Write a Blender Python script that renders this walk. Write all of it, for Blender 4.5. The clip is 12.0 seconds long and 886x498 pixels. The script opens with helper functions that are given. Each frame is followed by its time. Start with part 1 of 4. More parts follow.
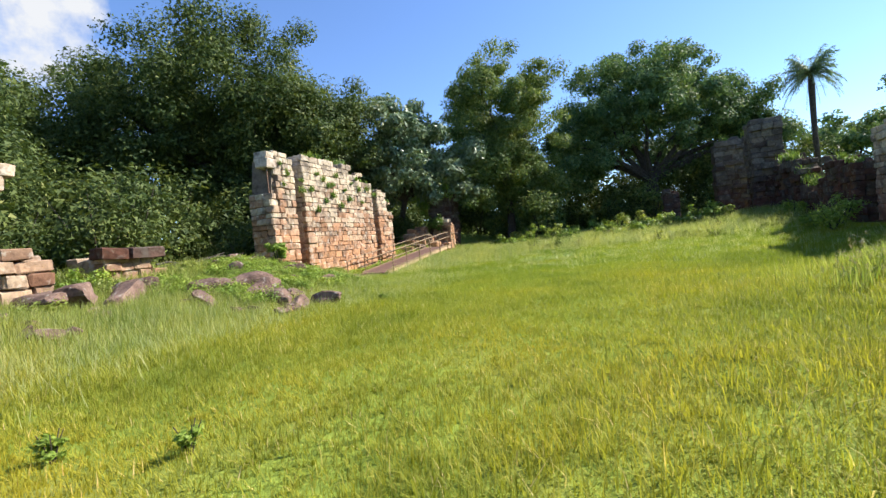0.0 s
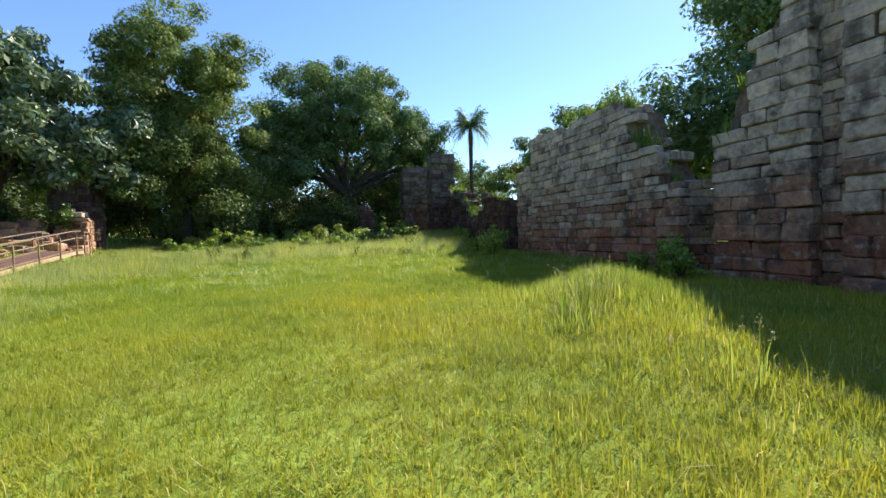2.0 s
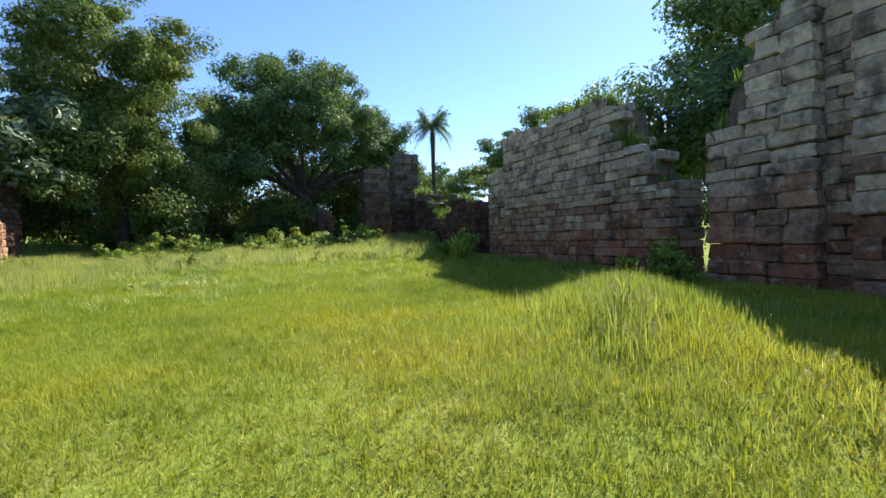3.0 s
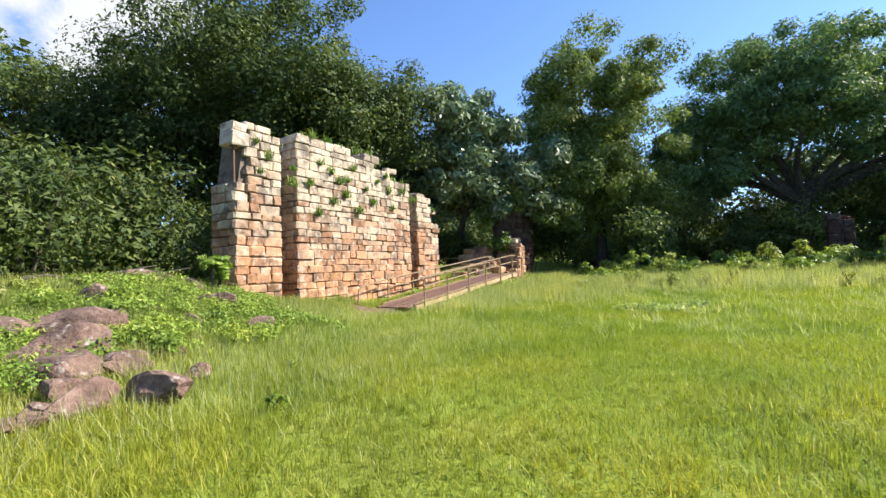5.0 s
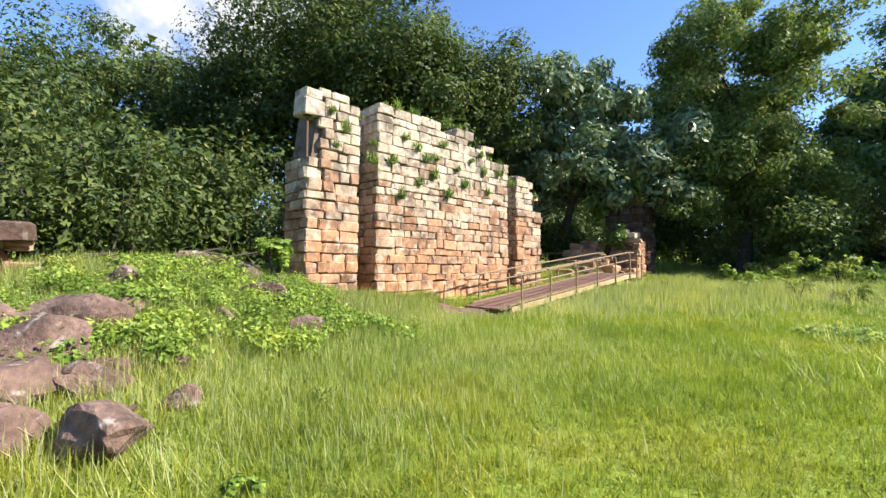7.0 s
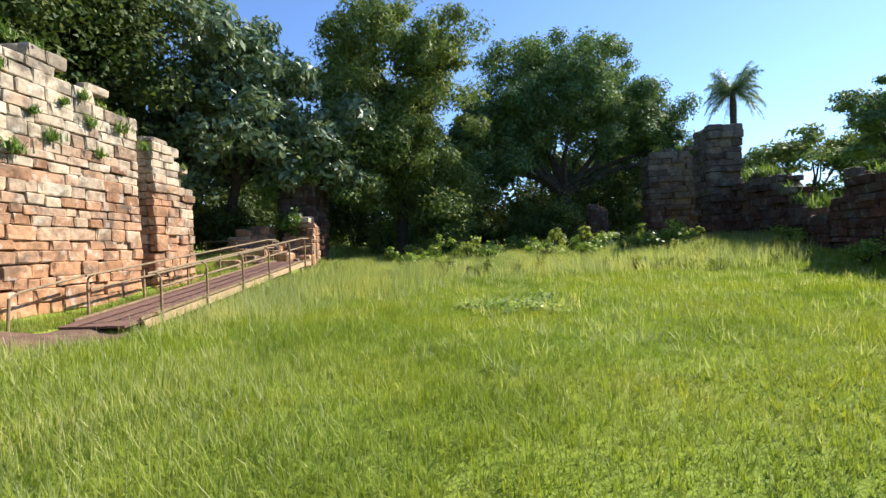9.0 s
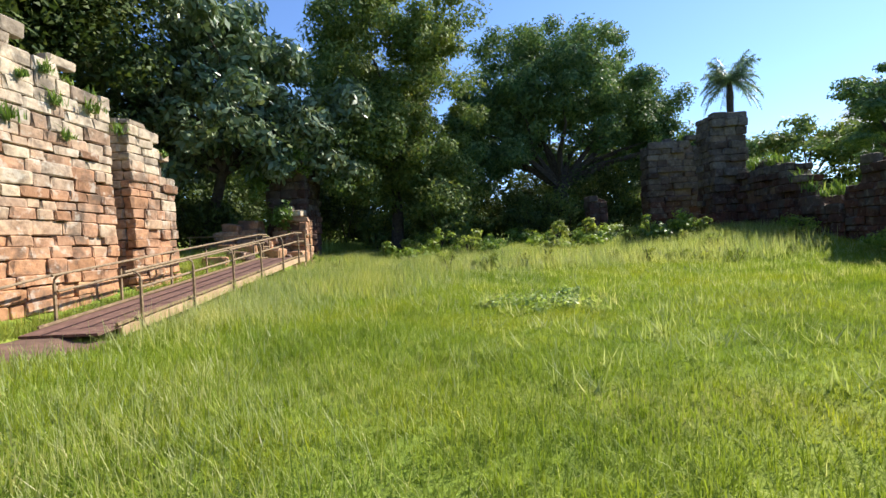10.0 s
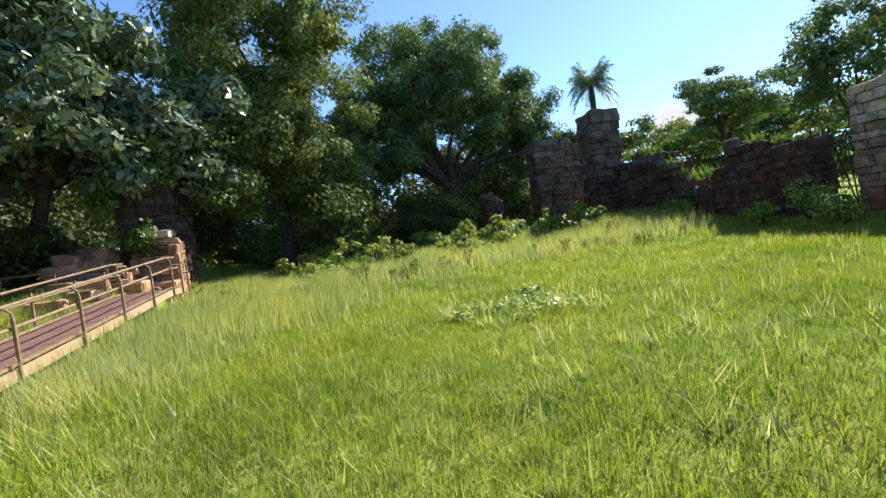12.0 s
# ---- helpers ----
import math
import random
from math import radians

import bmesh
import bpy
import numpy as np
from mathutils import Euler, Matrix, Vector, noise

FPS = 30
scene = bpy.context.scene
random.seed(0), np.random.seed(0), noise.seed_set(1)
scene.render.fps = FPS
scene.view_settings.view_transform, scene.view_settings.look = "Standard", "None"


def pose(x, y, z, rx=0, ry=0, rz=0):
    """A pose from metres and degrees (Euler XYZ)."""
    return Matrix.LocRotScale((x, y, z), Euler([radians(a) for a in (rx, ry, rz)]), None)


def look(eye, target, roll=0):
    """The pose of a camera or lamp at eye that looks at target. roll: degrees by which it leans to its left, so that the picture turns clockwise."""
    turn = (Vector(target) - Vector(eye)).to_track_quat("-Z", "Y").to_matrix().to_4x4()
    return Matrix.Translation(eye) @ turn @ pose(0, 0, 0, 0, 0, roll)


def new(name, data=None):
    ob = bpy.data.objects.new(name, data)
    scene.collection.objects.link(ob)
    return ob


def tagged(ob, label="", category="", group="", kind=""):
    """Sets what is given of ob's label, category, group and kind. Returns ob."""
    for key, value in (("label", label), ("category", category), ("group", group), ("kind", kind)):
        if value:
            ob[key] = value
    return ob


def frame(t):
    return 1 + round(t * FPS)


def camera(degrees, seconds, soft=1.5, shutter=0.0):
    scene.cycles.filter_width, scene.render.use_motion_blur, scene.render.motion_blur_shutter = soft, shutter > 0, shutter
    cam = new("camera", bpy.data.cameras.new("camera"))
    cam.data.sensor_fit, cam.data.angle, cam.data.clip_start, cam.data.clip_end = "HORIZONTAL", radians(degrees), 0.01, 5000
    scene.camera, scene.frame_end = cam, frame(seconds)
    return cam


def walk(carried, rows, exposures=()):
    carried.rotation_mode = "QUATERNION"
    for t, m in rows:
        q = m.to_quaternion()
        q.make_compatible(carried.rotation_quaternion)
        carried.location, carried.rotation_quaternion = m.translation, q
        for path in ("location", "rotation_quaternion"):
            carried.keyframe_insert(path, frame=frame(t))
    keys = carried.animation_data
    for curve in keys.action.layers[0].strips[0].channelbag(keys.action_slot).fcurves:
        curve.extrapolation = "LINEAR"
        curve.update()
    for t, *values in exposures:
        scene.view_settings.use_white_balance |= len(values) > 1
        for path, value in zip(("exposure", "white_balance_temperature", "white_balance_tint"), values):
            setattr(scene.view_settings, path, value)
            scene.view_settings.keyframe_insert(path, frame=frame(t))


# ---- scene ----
cam = camera(90.9, 12.0)
PATH = [
    (0, (-0.094, -0.395, 1.509), (-0.185, 1.602, 1.479), -5.6),
    (0.3, (0.024, 0.016, 1.509), (-0.169, 2.006, 1.472), -6.3),
    (0.5, (0.103, 0.29, 1.509), (-0.082, 2.281, 1.47), -4.9),
    (0.7, (0.185, 0.615, 1.507), (0.226, 2.614, 1.461), -2.3),
    (0.8, (0.227, 0.778, 1.506), (0.422, 2.768, 1.455), -1.9),
    (1, (0.309, 1.103, 1.504), (0.767, 3.049, 1.447), -1.2),
    (1.2, (0.412, 1.438, 1.521), (1.115, 3.309, 1.457), -0.5),
    (1.5, (0.567, 1.94, 1.546), (1.645, 3.623, 1.476), -0.9),
    (1.7, (0.67, 2.252, 1.562), (1.807, 3.896, 1.489), -1.7),
    (2, (0.824, 2.721, 1.585), (1.997, 4.339, 1.511), -1.7),
    (2.5, (1.044, 3.533, 1.567), (2.42, 4.983, 1.493), -1.7),
    (2.7, (1.082, 3.81, 1.576), (2.473, 5.245, 1.504), -1.8),
    (4.3, (0.918, 6.069, 1.592), (1.213, 8.046, 1.635), -2.0),
    (4.5, (0.843, 6.357, 1.589), (0.974, 8.352, 1.638), -2.2),
    (4.8, (0.694, 6.778, 1.589), (0.389, 8.753, 1.665), -2.7),
    (5, (0.595, 7.058, 1.589), (0.141, 9.003, 1.682), -2.0),
    (5.3, (0.447, 7.456, 1.585), (-0.154, 9.362, 1.665), -1.1),
    (5.5, (0.349, 7.722, 1.582), (-0.301, 9.612, 1.659), -1.3),
    (6, (0.147, 8.356, 1.587), (-0.607, 10.207, 1.661), -1.5),
    (6.5, (0.028, 8.924, 1.586), (-0.763, 10.76, 1.664), -1.0),
    (6.8, (-0.03, 9.282, 1.585), (-0.895, 11.084, 1.665), 0.3),
    (7, (-0.069, 9.521, 1.585), (-0.95, 11.315, 1.658), 0.4),
    (7.2, (-0.041, 9.743, 1.606), (-0.885, 11.555, 1.675), 0.7),
    (7.3, (-0.027, 9.854, 1.616), (-0.72, 11.729, 1.685), 0.8),
    (7.5, (0.001, 10.076, 1.637), (-0.322, 12.048, 1.696), 0.8),
    (7.7, (0.017, 10.309, 1.65), (-0.179, 12.298, 1.703), 0.4),
    (9.3, (-0.38, 12.236, 1.621), (0.194, 14.152, 1.598), -2.6),
    (9.5, (-0.477, 12.475, 1.609), (0.1, 14.39, 1.583), -2.7),
    (10, (-0.645, 13.13, 1.57), (-0.073, 15.047, 1.537), -2.8),
    (10.3, (-0.76, 13.509, 1.551), (-0.128, 15.407, 1.522), -2.6),
    (10.5, (-0.836, 13.762, 1.539), (-0.101, 15.622, 1.505), -2.6),
    (11, (-0.979, 14.278, 1.568), (-0.247, 16.139, 1.529), -3.0),
    (11.2, (-1.049, 14.509, 1.582), (-0.189, 16.314, 1.536), -3.1),
    (11.3, (-1.084, 14.624, 1.589), (-0.097, 16.363, 1.54), -5.2),
    (11.5, (-1.154, 14.855, 1.603), (-0.111, 16.561, 1.548), -5.7),
    (11.8, (-1.22, 15.154, 1.598), (-0.173, 16.857, 1.545), -5.6),
    (12, (-1.264, 15.354, 1.595), (-0.196, 17.044, 1.55), -8.0),
]
walk(cam, [(t, look(eye, target, roll)) for t, eye, target, roll in PATH],
     exposures=((0, 1.15), (2.7, 1.14), (4.5, 1.14), (5.0, 1.3), (7.5, 1.35), (9.5, 1.05), (10.5, 1.07), (12, 1.17)))

# ---- light ----
SUN_AZ, SUN_EL = 75.0, 40.0
world = bpy.data.worlds.new("sky")
scene.world = world
world.use_nodes = True
wn = world.node_tree
sky = wn.nodes.new("ShaderNodeTexSky")
sky.sky_type, sky.sun_disc = "NISHITA", False
sky.sun_elevation, sky.sun_rotation = radians(SUN_EL), radians(SUN_AZ)
sky.air_density, sky.dust_density, sky.ozone_density = 1.0, 0.1, 3.0
tint = wn.nodes.new("ShaderNodeMix")
tint.data_type, tint.blend_type = "RGBA", "MULTIPLY"
tint.inputs[0].default_value, tint.inputs[7].default_value = 1.0, (0.86, 0.97, 1.18, 1)
wn.links.new(sky.outputs[0], tint.inputs[6])
way = wn.nodes.new("ShaderNodeTexCoord").outputs["Generated"]
puff = wn.nodes.new("ShaderNodeTexNoise")
puff.inputs["Scale"].default_value, puff.inputs["Detail"].default_value, puff.inputs["Roughness"].default_value = 5.0, 9.0, 0.58
wn.links.new(way, puff.inputs["Vector"])
sky_colour = tint.outputs[2]
for az, el, tight in ((-54.0, 25.0, 0.955), (62.0, 8.0, 0.9955)):
    dot = wn.nodes.new("ShaderNodeVectorMath")
    dot.operation = "DOT_PRODUCT"
    dot.inputs[1].default_value = (math.sin(radians(az)) * math.cos(radians(el)), math.cos(radians(az)) * math.cos(radians(el)), math.sin(radians(el)))
    wn.links.new(way, dot.inputs[0])
    near = wn.nodes.new("ShaderNodeMapRange")
    near.inputs[1].default_value, near.inputs[2].default_value, near.inputs[3].default_value, near.inputs[4].default_value = tight, 1.0, -0.25, 0.2
    wn.links.new(dot.outputs["Value"], near.inputs[0])
    both = wn.nodes.new("ShaderNodeMath")
    wn.links.new(near.outputs[0], both.inputs[0])
    wn.links.new(puff.outputs[0], both.inputs[1])
    edge = wn.nodes.new("ShaderNodeMapRange")
    edge.inputs[1].default_value, edge.inputs[2].default_value = 0.5, 0.62
    wn.links.new(both.outputs[0], edge.inputs[0])
    cloud = wn.nodes.new("ShaderNodeMix")
    cloud.data_type = "RGBA"
    cloud.inputs[7].default_value = (4.0, 4.1, 4.3, 1)
    wn.links.new(edge.outputs[0], cloud.inputs[0])
    wn.links.new(sky_colour, cloud.inputs[6])
    sky_colour = cloud.outputs[2]
wn.links.new(sky_colour, wn.nodes["Background"].inputs[0])
wn.nodes["Background"].inputs[1].default_value = 0.1
sun = new("sun", bpy.data.lights.new("sun", "SUN"))
sun.data.energy, sun.data.angle, sun.data.color = 5.0, radians(0.5), (1.0, 0.93, 0.82)
sun_dir = Vector((math.sin(radians(SUN_AZ)) * math.cos(radians(SUN_EL)), math.cos(radians(SUN_AZ)) * math.cos(radians(SUN_EL)), math.sin(radians(SUN_EL))))
sun.matrix_world = look(sun_dir * 60, (0, 0, 0))

# ---- plan: the ruined nave runs along v, its left wall at u = -13.4, its right wall at u = 11 ----
UX, UY, VX, VY = 0.945, -0.327, 0.327, 0.945
LEFT, RIGHT = -13.36, 11.0
ANG_V = math.atan2(VY, VX)
ANG_U = math.atan2(UY, UX)


def W(u, v, z=0.0):
    return Vector((UX * u + VX * v, UY * u + VY * v, z))


def sstep(a, b, x):
    t = np.clip((x - a) / (b - a), 0, 1)
    return t * t * (3 - 2 * t)


def ground_uv(u, v):
    """Height of the ground, for numbers or arrays."""
    foot = -6.8 - 4.6 * sstep(12.5, 17, v)
    # the bank falls away towards the ramp
    bank = sstep(0, 1, (foot - u) / (foot + 13.4)) * (1.35 - 0.6 * sstep(10.5, 6.5, v) - 0.75 * sstep(11.5, 15.5, v) - 0.1 * sstep(15.5, 19, v) + 0.55 * sstep(25, 31, v))
    far = 0.75 * sstep(24, 40, v) * (1 - 0.4 * sstep(-2, -12, u))
    far = far + sstep(-7.5, -11.3, u) * (0.28 * sstep(20.5, 24.5, v))
    right = 0.32 * sstep(7, 11, u) * sstep(10, 22, v)
    mound = 0.45 * np.exp(-((u - 8.5) ** 2 / 22 + (v - 35) ** 2 / 20)) + 0.22 * np.exp(-((u - 4.2) ** 2 / 1.6 + (v - 8.6) ** 2 / 3.0))
    mound = mound + 0.5 * np.exp(-((u - 5.5) ** 2 / 1.5 + (v - 10.3) ** 2 / 2.2)) + 0.65 * np.exp(-((u + 14.0) ** 2 / 0.9 + (v - 6.9) ** 2 / 1.3))
    bumps = 0.045 * np.sin(u * 1.3 + 0.7 * v) * np.sin(v * 1.1 - 0.4 * u) + 0.02 * np.sin(3.1 * u + 1.2) * np.sin(2.7 * v)
    hill = 9.0 * sstep(60, 160, np.hypot(u, v - 20))
    z = 0.08 + bank + far + right + mound + bumps + hill
    under = sstep(-13.45, -13.05, u) * sstep(-10.9, -11.3, u) * sstep(18.0, 19.2, v) * sstep(32.0, 30.5, v)
    deck = np.interp(v, (19.2, 20.5, 28.9, 31.0), (0.24, 0.26, 1.04, 1.08)) - 0.06
    return z + under * (np.minimum(z, deck) - z)


def ground_at(x, y):
    return ground_uv(UX * x + UY * y, VX * x + VY * y)


# ---- materials ----
def material(name):
    m = bpy.data.materials.new(name)
    m.use_nodes = True
    nt = m.node_tree
    return m, nt, nt.nodes["Principled BSDF"]


def node(nt, kind, **inputs):
    n = nt.nodes.new(kind)
    for key, value in inputs.items():
        n.inputs[key.replace("_", " ")].default_value = value
    return n


def ramp(nt, source, stops):
    n = nt.nodes.new("ShaderNodeValToRGB")
    e = n.color_ramp.elements
    while len(e) < len(stops):
        e.new(0.5)
    for i, (p, c) in enumerate(stops):
        e[i].position, e[i].color = p, (*c, 1)
    nt.links.new(source, n.inputs[0])
    return n.outputs[0]


def mix(nt, fac, a, b, blend="MIX"):
    n = nt.nodes.new("ShaderNodeMix")
    n.data_type, n.blend_type = "RGBA", blend
    for slot, value in ((0, fac), (6, a), (7, b)):
        if isinstance(value, (int, float)):
            n.inputs[slot].default_value = value
        elif isinstance(value, tuple):
            n.inputs[slot].default_value = (*value, 1)
        else:
            nt.links.new(value, n.inputs[slot])
    return n.outputs[2]


def noise_fac(nt, scale, detail=5.0, offset=None, coord=None):
    n = node(nt, "ShaderNodeTexNoise", Scale=scale, Detail=detail, Roughness=0.6)
    if coord is None:
        coord = nt.nodes.new("ShaderNodeNewGeometry").outputs["Position"]
    nt.links.new(coord, n.inputs["Vector"])
    return n.outputs[0]


def bump(nt, bsdf, height, strength, distance):
    b = node(nt, "ShaderNodeBump", Strength=strength, Distance=distance)
    nt.links.new(height, b.inputs["Height"])
    nt.links.new(b.outputs[0], bsdf.inputs["Normal"])


def stone_material(name, low, mid, high, z0, z1, random_from="object", lichen=0.4, grime=0.5):
    """Weathered sandstone: reddish courses below, pale lichen-grown ones above, with grime and moss."""
    m, nt, b = material(name)
    geo = nt.nodes.new("ShaderNodeNewGeometry")
    if random_from == "object":
        rnd = nt.nodes.new("ShaderNodeObjectInfo").outputs["Random"]
    else:
        rnd = geo.outputs["Random Per Island"]
    sep = nt.nodes.new("ShaderNodeSeparateXYZ")
    nt.links.new(geo.outputs["Position"], sep.inputs[0])
    big = noise_fac(nt, 0.5, 4)
    mr = node(nt, "ShaderNodeMapRange", From_Min=z0, From_Max=z1)
    nt.links.new(sep.outputs[2], mr.inputs[0])
    add = nt.nodes.new("ShaderNodeMath")
    add.operation = "MULTIPLY_ADD"
    nt.links.new(big, add.inputs[0])
    add.inputs[1].default_value = 0.7
    nt.links.new(mr.outputs[0], add.inputs[2])
    jit = nt.nodes.new("ShaderNodeMath")
    jit.operation = "MULTIPLY_ADD"
    nt.links.new(rnd, jit.inputs[0])
    jit.inputs[1].default_value = 0.45
    nt.links.new(add.outputs[0], jit.inputs[2])
    sub = nt.nodes.new("ShaderNodeMath")
    sub.operation = "SUBTRACT"
    nt.links.new(jit.outputs[0], sub.inputs[0])
    sub.inputs[1].default_value = 0.55
    base = ramp(nt, sub.outputs[0], [(0.0, low), (0.38, mid), (0.72, high), (1.0, tuple(min(0.8, c * 1.15) for c in high))])
    tone = ramp(nt, rnd, [(0.0, (0.62, 0.58, 0.56)), (0.35, (1.05, 1.0, 0.96)), (0.7, (0.88, 0.84, 0.82)), (1.0, (1.2, 1.14, 1.05))])
    base = mix(nt, 1.0, base, tone, "MULTIPLY")
    grain = noise_fac(nt, 9.0, 8)
    blot = noise_fac(nt, 2.6, 6)
    base = mix(nt, 0.8, base, ramp(nt, blot, [(0.34, (0.42, 0.38, 0.36)), (0.5, (0.95, 0.95, 0.95)), (0.7, (1.22, 1.14, 1.04))]), "MULTIPLY")
    base = mix(nt, 0.75, base, ramp(nt, grain, [(0.25, (0.5, 0.45, 0.42)), (0.55, (1, 1, 1)), (0.8, (1.18, 1.14, 1.1))]), "MULTIPLY")
    stain = ramp(nt, noise_fac(nt, 1.6, 7), [(0.52, (0, 0, 0)), (0.66, (1, 1, 1))])
    sc = mix(nt, grime, (0, 0, 0), stain)
    base = mix(nt, sc, base, (0.085, 0.07, 0.058))
    spots = ramp(nt, noise_fac(nt, 4.2, 6), [(0.56, (0, 0, 0)), (0.64, (1, 1, 1))])
    base = mix(nt, mix(nt, lichen, (0, 0, 0), spots), base, (0.6, 0.57, 0.49))
    nt.links.new(base, b.inputs["Base Color"])
    b.inputs["Roughness"].default_value = 0.92
    b.inputs["Specular IOR Level"].default_value = 0.2
    bump(nt, b, grain, 0.7, 0.03)
    return m


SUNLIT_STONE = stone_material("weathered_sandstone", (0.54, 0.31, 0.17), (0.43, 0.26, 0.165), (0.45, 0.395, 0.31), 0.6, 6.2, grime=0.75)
PALE_STONE = stone_material("pale_sandstone", (0.3, 0.17, 0.11), (0.42, 0.34, 0.25), (0.46, 0.4, 0.32), 0.4, 7.0, grime=0.8)
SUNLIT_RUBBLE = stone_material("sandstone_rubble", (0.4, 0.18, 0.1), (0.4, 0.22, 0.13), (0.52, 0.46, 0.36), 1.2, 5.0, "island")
# Lightened and warmed: the glare over the right walls sits in this colour.
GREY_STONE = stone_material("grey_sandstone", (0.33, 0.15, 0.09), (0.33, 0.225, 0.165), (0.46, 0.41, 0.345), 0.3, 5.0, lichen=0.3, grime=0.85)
# Shade on the backlit walls is put into this darker colour; cap slabs share it.
DARK_STONE = stone_material("dark_and_shaded_sandstone", (0.13, 0.06, 0.042), (0.085, 0.055, 0.046), (0.14, 0.128, 0.112), 0.8, 8.6, lichen=0.12, grime=1.0)
GREY_RUBBLE = stone_material("grey_sandstone_core", (0.22, 0.12, 0.08), (0.26, 0.2, 0.15), (0.32, 0.28, 0.24), 0.3, 4.5, "island", lichen=0.2, grime=0.8)
CORE = stone_material("wall_core", (0.16, 0.075, 0.045), (0.15, 0.09, 0.06), (0.17, 0.14, 0.11), 1.0, 5.0, "island", lichen=0.05)


def leaf_material(name, dark, light, dry=None, through_light=0.4, rough=0.55, patch=0.35, spec=0.35, warm=None, dry_to_backlit=False):
    m, nt, b = material(name)
    geo = nt.nodes.new("ShaderNodeNewGeometry")
    col = ramp(nt, geo.outputs["Random Per Island"], [(0.0, dark), (0.55, tuple((a + c) / 2 for a, c in zip(dark, light))), (0.95, light), (1.0, dry or light)])
    field = ramp(nt, noise_fac(nt, patch, 4), [(0.32, (0.62, 0.72, 0.66)), (0.5, (1, 1, 1)), (0.68, warm or (1.25, 1.12, 0.9))])
    col = mix(nt, 1.0, col, field, "MULTIPLY")
    if dry_to_backlit:
        sep = nt.nodes.new("ShaderNodeSeparateXYZ")
        nt.links.new(geo.outputs["Position"], sep.inputs[0])
        along = node(nt, "ShaderNodeMapRange", From_Min=4.0, From_Max=17.0)
        nt.links.new(sep.outputs[1], along.inputs[0])
        # Warm dry tint at the start; dimmer, saturated backlit look tinted in farther on.
        col = mix(nt, 1.0, col, mix(nt, along.outputs[0], (1.24, 1.02, 0.82), (0.86, 0.92, 0.66)), "MULTIPLY")
    nt.links.new(col, b.inputs["Base Color"])
    b.inputs["Roughness"].default_value = rough
    b.inputs["Specular IOR Level"].default_value = spec
    t = nt.nodes.new("ShaderNodeBsdfTranslucent")
    nt.links.new(mix(nt, 1.0, col, (1.2, 1.2, 0.72), "MULTIPLY"), t.inputs[0])
    mx = nt.nodes.new("ShaderNodeMixShader")
    mx.inputs[0].default_value = through_light
    out = nt.nodes["Material Output"]
    nt.links.new(b.outputs[0], mx.inputs[1])
    nt.links.new(t.outputs[0], mx.inputs[2])
    nt.links.new(mx.outputs[0], out.inputs[0])
    return m


LAWN = leaf_material("lawn_blades", (0.185, 0.25, 0.034), (0.345, 0.4, 0.078), (0.64, 0.61, 0.4), 0.46, 0.58, 0.28, 0.18, (1.24, 1.06, 0.75), dry_to_backlit=True)
STRAW = leaf_material("straw_grass_blades", (0.3, 0.35, 0.12), (0.47, 0.5, 0.25), (0.66, 0.63, 0.44), 0.45, 0.6, 0.6, 0.25)
TALL = leaf_material("tall_grass_blades", (0.17, 0.24, 0.04), (0.38, 0.42, 0.13), (0.58, 0.53, 0.32), 0.5, 0.55, 0.5)
PALE_WEED = leaf_material("pale_weed_leaves", (0.24, 0.33, 0.09), (0.39, 0.47, 0.18), (0.5, 0.53, 0.28), 0.45, 0.45, 0.6, 0.4)
PLUME = leaf_material("dry_plumes", (0.3, 0.25, 0.16), (0.5, 0.43, 0.3), (0.55, 0.5, 0.4), 0.3)
VINE = leaf_material("vine_leaves", (0.13, 0.21, 0.03), (0.33, 0.43, 0.08), (0.48, 0.5, 0.17), 0.35, 0.55, 0.9, 0.25)
SHRUB = leaf_material("shrub_leaves", (0.081, 0.149, 0.027), (0.216, 0.324, 0.068), (0.378, 0.405, 0.162), 0.35, 0.5, 0.7)
OAKY = leaf_material("dark_small_leaves", (0.034, 0.062, 0.02), (0.125, 0.165, 0.045), (0.23, 0.25, 0.085), 0.28, 0.62, 0.4, 0.2)
GLOSSY = leaf_material("broad_glossy_leaves", (0.075, 0.13, 0.058), (0.26, 0.32, 0.19), (0.5, 0.54, 0.38), 0.2, 0.38, 0.4, 0.4)
FEATHERY = leaf_material("feathery_leaves", (0.08, 0.135, 0.042), (0.225, 0.28, 0.085), (0.326, 0.310, 0.106), 0.33, 0.62, 0.3, 0.2)
BLUISH = leaf_material("blue_green_leaves", (0.06, 0.125, 0.058), (0.175, 0.255, 0.1), (0.230, 0.279, 0.106), 0.3, 0.62, 0.25, 0.2)
PALM_LEAF = leaf_material("palm_leaflets", (0.13, 0.21, 0.14), (0.28, 0.38, 0.27), (0.4, 0.42, 0.32), 0.3, 0.4)


def bark_material():
    m, nt, b = material("bark")
    n = noise_fac(nt, 6, 8)
    nt.links.new(ramp(nt, n, [(0.3, (0.025, 0.02, 0.016)), (0.7, (0.09, 0.075, 0.06))]), b.inputs["Base Color"])
    b.inputs["Roughness"].default_value = 0.95
    bump(nt, b, n, 0.8, 0.05)
    return m


BARK = bark_material()


